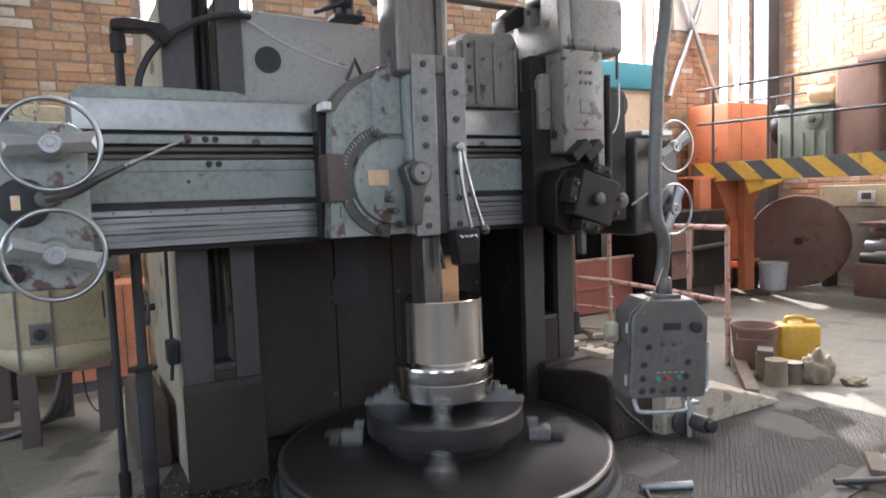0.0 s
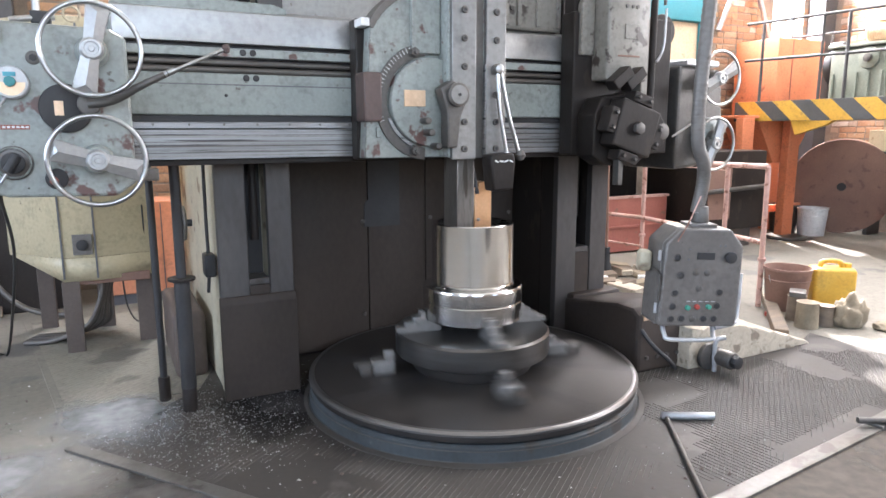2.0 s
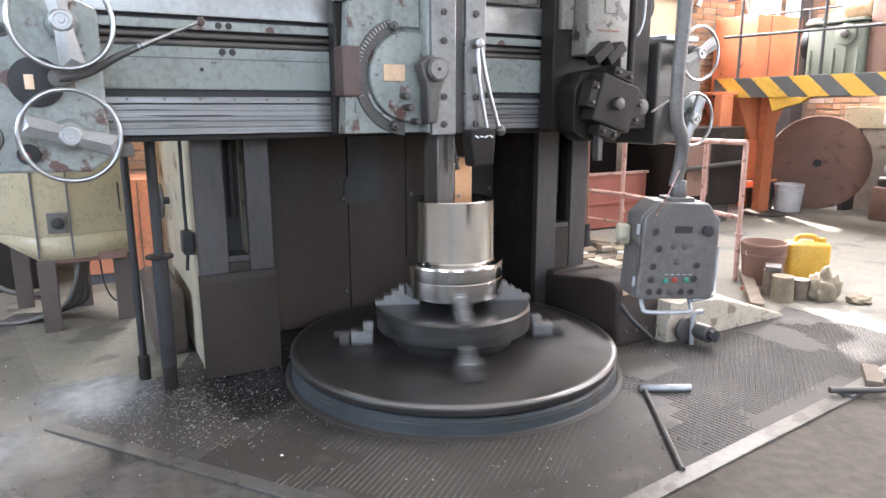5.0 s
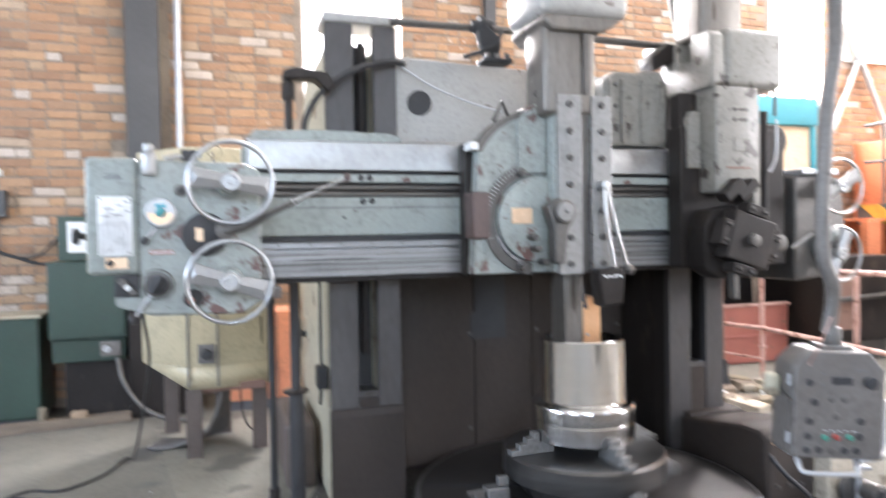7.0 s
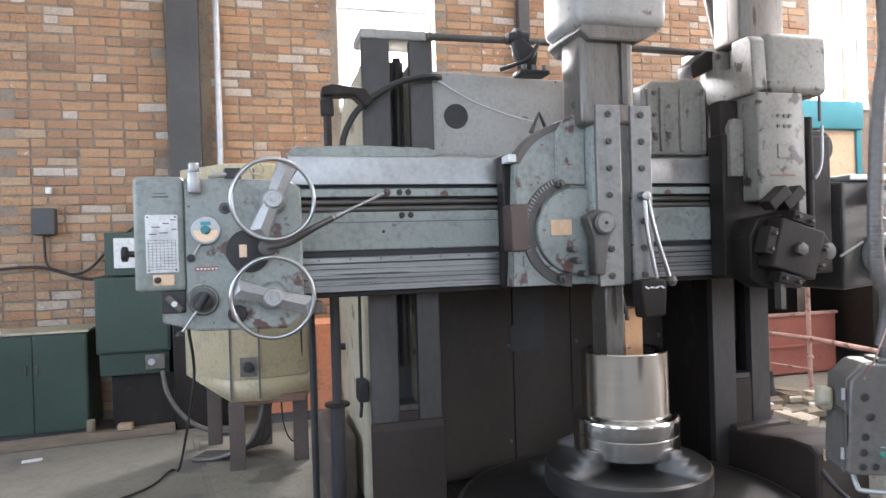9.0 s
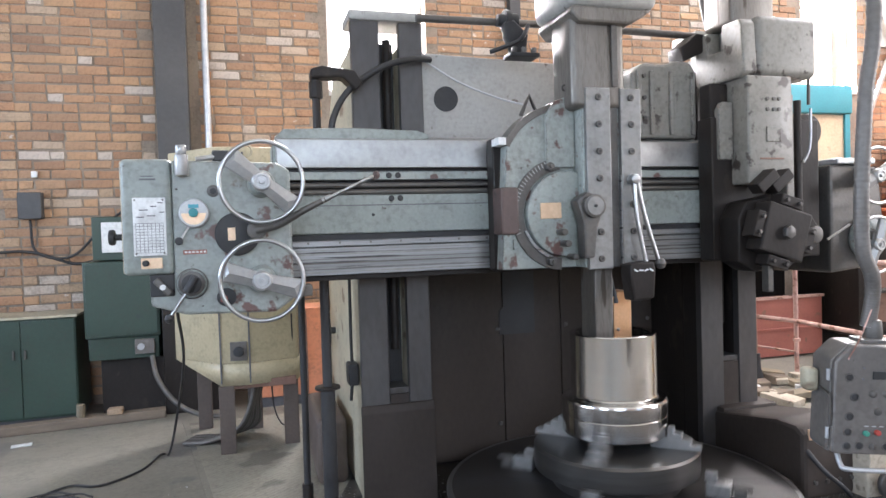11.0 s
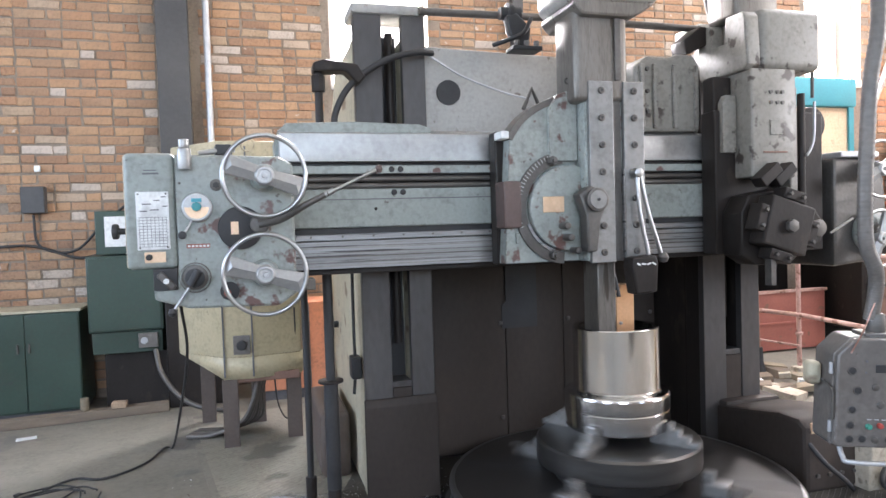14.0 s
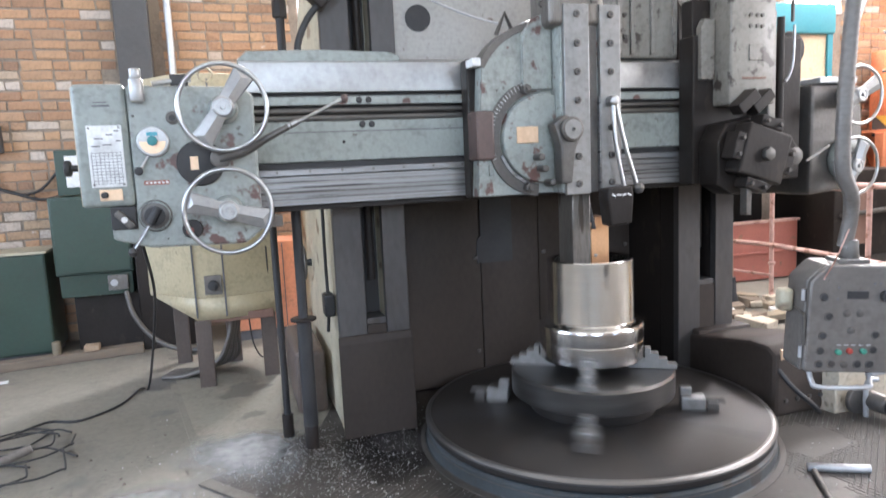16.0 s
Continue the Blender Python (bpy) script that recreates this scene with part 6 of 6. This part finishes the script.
part("cabinet_foot", box(-4.58, -3.5, 3.25, 3.65, 0.0, 0.05, 0), INK, g1)
g2 = thing("green_control_cabinet", "dark green electrical control cabinet on a stand", "cabinet", (-3.1, 3.35, 0))
part("cabinet_body", box(-3.40, -2.78, 3.15, 3.6, 0.72, 1.40, 0.01), GREEN, g2)
part("upper_box", box(-3.32, -2.86, 3.2, 3.6, 1.41, 1.80, 0.01), GREEN, g2)
part("white_plate", box(-3.24, -3.04, 3.188, 3.199, 1.48, 1.75, 0.003), WHITE, g2, "bare metal plate")
part("cabinet_door", box(-3.38, -2.80, 3.138, 3.149, 0.74, 1.38, 0.004), GREEN, g2)
part("lower_panel", box(-3.38, -2.80, 3.18, 3.6, 0.52, 0.715, 0.006), GREEN, g2)
part("dark_stand", box(-3.30, -2.45, 3.25, 3.6, 0.0, 0.515, 0.01), PAINT_DARK, g2)
sock = part("socket_box", box(-2.99, -2.83, 3.09, 3.135, 0.57, 0.70, 0.006), PENDANT, g2, "grey socket box")
part("socket_round", cyl((-2.94, 3.08, 0.635), (-2.94, 3.092, 0.635), 0.03, seg=20), GALV, sock)
solo("brown_cabinet", box(-2.76, -2.25, 3.1, 3.5, 0.0, 1.0, 0.012), PAINT_DARK, "dark stained steel cabinet behind the cream cabinet", "cabinet")
solo("wood_sleeper", turn(box(-0.7, 0.7, -0.06, 0.06, 0.0, 0.08, 0.01), Matrix.Translation((-3.45, 2.98, 0)) @ Matrix.Rotation(radians(6), 4, "Z")), WOOD, "oily wooden sleeper on the floor", "timber")
solo("brick_piece", turn(box(-0.06, 0.06, -0.05, 0.05, 0.0, 0.05, 0.008), Matrix.Translation((-3.15, 2.99, 0.082))), BRICK_ONE, "broken brick on a wooden sleeper", "brick")
solo("pipe_piece", cyl((-3.42, 2.98, 0.081), (-3.42, 2.98, 0.19), 0.035, seg=20, bev=0.004), CLOTH, "short grey pipe standing on a sleeper", "pipe")
solo("paper_scrap", turn(box(-0.07, 0.07, -0.03, 0.03, 0.001, 0.012, 0.002), Matrix.Translation((-3.75, 2.55, 0)) @ Matrix.Rotation(0.2, 4, "Z")), WHITE, "pale paper scrap on the floor", "scrap")
solo("floor_hose", tube([(-2.85, 3.08, 0.55), (-2.80, 3.0, 0.35), (-2.65, 2.9, 0.15), (-2.45, 2.8, 0.05), (-2.2, 2.7, 0.03)], 0.022, 10), IRON, "dark corrugated hose running to the floor", "hose")
cable = [(-2.32, -0.05, 1.26), (-2.36, 0.6, 0.9), (-2.5, 1.4, 0.35), (-2.60, 1.85, 0.02), (-2.66, 1.88, 0.012), (-2.75, 1.57, 0.012), (-2.96, 1.36, 0.012), (-3.15, 1.42, 0.012), (-3.3, 1.28, 0.012)]
solo("floor_cable", tube(cable, 0.008, 8), BLACK, "black cable hanging from the gearbox to the floor", "cable")
coil = random.Random(8)
for k in range(5):
    cx, cy, r = -3.2 + coil.uniform(-0.12, 0.1), 0.95 + coil.uniform(-0.35, 0.25), coil.uniform(0.14, 0.26)
    solo("cable_coil", tube([(cx + r * math.cos(a) * 1.2, cy + r * math.sin(a), 0.012 + 0.006 * k) for a in (coil.uniform(0, 1) + 2 * math.pi * i / 11 for i in range(12))], 0.006, 6), BLACK, "loose coil of black cable on the floor", "cable", "cable coils")
solo("plug_tool", tube([(-3.25, 0.78, 0.03), (-3.12, 0.88, 0.05)], 0.026, 12, False), PENDANT, "grey cable plug lying on the floor", "plug")
solo("floor_seam", turn(box(0, 2.1, -0.022, 0.022, 0.0, 0.006, 0.002), Matrix.Translation((-2.24, 0.70, 0)) @ Matrix.Rotation(radians(99), 4, "Z")), CONCRETE, "worn strip set into the floor", "strip", kind="structure")

# ---- turnings scattered round the machine ----
sw = random.Random(3)
vs, fs = [], []
while len(fs) < 15000:
    which = sw.random()
    if which < 0.6:
        x, y = sw.gauss(-1.55, 0.30), sw.gauss(0.12, 0.28)
    elif which < 0.85:
        x, y = sw.gauss(-1.10, 0.12), sw.gauss(0.35, 0.28)
    else:
        x, y = sw.uniform(-2.6, 1.6), sw.uniform(-1.6, 1.2)
    if (x - CX) ** 2 + (y - CY) ** 2 < 1.0 or (-1.42 < x < -1.0 and y > 0.34):
        continue
    s, a = sw.uniform(0.002, 0.006) * (1.7 if sw.random() < 0.12 else 1.0), sw.uniform(0, 6.3)
    k = len(vs)
    z = 0.011 if inside((x, y), PLATE) else 0.0006
    dx, dy = s * math.cos(a), s * math.sin(a)
    vs += [(x - dx, y - dy, z), (x + dx, y + dy, z), (x - dy * 0.5, y + dx * 0.5, z + s * 0.8), (x + dy * 0.4, y - dx * 0.4, z + s * 0.3)]
    fs += [(k, k + 1, k + 2), (k, k + 3, k + 1), (k + 1, k + 3, k + 2), (k, k + 2, k + 3)]
clods = random.Random(12)
cv, cf = [], []
for _ in range(260):
    x, y, r = clods.uniform(-3.0, 0.6), clods.uniform(-2.0, 1.0), clods.uniform(0.004, 0.014)
    if (x - CX) ** 2 + (y - CY) ** 2 < 1.05 or (x > -1.8 and y > 0.15):
        continue
    z, k = (0.009 if inside((x, y), PLATE) else 0.0), len(cv)
    ring_pts = [(x + r * clods.uniform(0.6, 1.2) * math.cos(a), y + r * clods.uniform(0.6, 1.2) * math.sin(a), z) for a in (math.pi * i / 3 for i in range(6))]
    cv += ring_pts + [(x + r * 0.2, y, z + r * clods.uniform(0.5, 1.0))]
    cf += [(k + i, k + (i + 1) % 6, k + 6) for i in range(6)]
cm = bpy.data.meshes.new("floor_crumbs")
cm.from_pydata(cv, [], cf)
cm.materials.append(LEG_BROWN)
tagged(new("floor_crumbs", cm), "dark brown crumbs of dirt scattered on the floor", "dirt", kind="stuff")
me = bpy.data.meshes.new("steel_turnings")
me.from_pydata(vs, [], fs)
me.materials.append(CHIP)
tagged(new("steel_turnings", me), "small bright steel turnings scattered on the floor", "turnings", kind="stuff")


# ---- bricks of the back and side walls, each proud of the mortar ----
def brick_mesh(length, height, seed):
    rnd = random.Random(seed)
    b = box(-length / 2, length / 2, -0.011, 0.02, -height / 2, height / 2, 0.005, seg=1)
    for v in b.verts:
        v.co += Vector((rnd.uniform(-0.007, 0.007), rnd.uniform(-0.004, 0.004), rnd.uniform(-0.006, 0.006)))
    return b


COURSE, LONG = 0.091, 0.272
shapes = []
for s in range(12):
    pair = []
    for ln in (LONG - 0.017, LONG / 2 - 0.017):
        me = bpy.data.meshes.new("brick")
        bb = brick_mesh(ln, COURSE - 0.018, s * 7 + 1)
        bb.to_mesh(me)
        bb.free()
        me.materials.append(BRICK_ONE)
        pair.append(me)
    shapes.append(pair)


def lay(u0, u1, z0, z1, holes, seed):
    """Courses of long and short bricks: (middle, height, is short)."""
    rnd = random.Random(seed)
    for c in range(int(z0 / COURSE), int(z1 / COURSE)):
        z = (c + 0.5) * COURSE
        u = u0 + (0.13 if c % 2 else 0.0)
        k = c
        while u < u1 - 0.02:
            short = (k + c) % 2 == 0 if c % 3 else k % 4 == 0
            ln = LONG / 2 if short else LONG
            m = u + ln / 2
            if u + ln <= u1 and not any(h[0] - ln / 2 < m < h[1] + ln / 2 and h[2] - 0.05 < z < h[3] + 0.05 for h in holes):
                yield m + rnd.uniform(-0.005, 0.005), z + rnd.uniform(-0.005, 0.005), short
            u += ln
            k += 1


single = 0
rest = {"back": ([], []), "right": ([], [])}


def add_rest(side, me, m):
    vs, fs = rest[side]
    k = len(vs)
    vs.extend(tuple(m @ v.co) for v in me.vertices)
    fs.extend(tuple(i + k for i in p.vertices) for p in me.polygons)


for u0, u1, z0, z1, seed in ((-5.4, -1.11, 0.1, 5.4, 1), (-0.03, 5.08, 2.0, 5.9, 2), (6.0, 7.3, 0.8, 5.9, 3), (8.0, 8.38, 1.5, 5.9, 4)):
    for i, (u, z, short) in enumerate(lay(u0, u1, z0, z1, WIN + [(-2.79, -2.5, 0, 9)], seed)):
        me = shapes[(i * 5 + int(z * 31)) % 12][int(short)]
        m = Matrix.Translation((u, Y1 + 0.002, z))
        if seed == 1 and -4.0 < u < -2.0 and 2.05 < z < 4.2 and single < 300:
            ob = new("brick", me)
            ob.parent = wall_back
            ob.location = m.translation
            single += 1
        else:
            add_rest("back", me, m)
for i, (u, z, short) in enumerate(lay(-2.0, 3.5, 1.2, 5.6, [], 5)):
    add_rest("right", shapes[(i * 5 + int(z * 31)) % 12][int(short)], Matrix.Translation((X1 + 0.002, u, z)) @ Matrix.Rotation(radians(-90), 4, "Z"))
for side, parent in (("back", wall_back), ("right", wall_right)):
    me = bpy.data.meshes.new("brickwork")
    me.from_pydata(rest[side][0], [], rest[side][1])
    me.materials.append(BRICK_MANY)
    ob = new("brickwork", me)
    ob.parent = parent
    tagged(ob, "worn orange bricks with dark joints", kind="stuff")


def motions():
    """The table turns at a steady pace; the upper feed wheel creeps round with it."""
    walk(table, [(k / 10, pose(CX, CY, 0, 0, 0, TABLE_START + TABLE_STEP * k)) for k in range(161)])
    walk(wheel_upper, [(k / 2, pose(-1.927, -0.42, 1.818, 0, -(WHEEL_START - 26.5 * k), 0)) for k in range(33)])


TABLE_STEP = -39.38                                   # degrees in a tenth of a second
TABLE_START = -119.4 + 3.0 - 9 * TABLE_STEP
WHEEL_START = 3.3
motions()
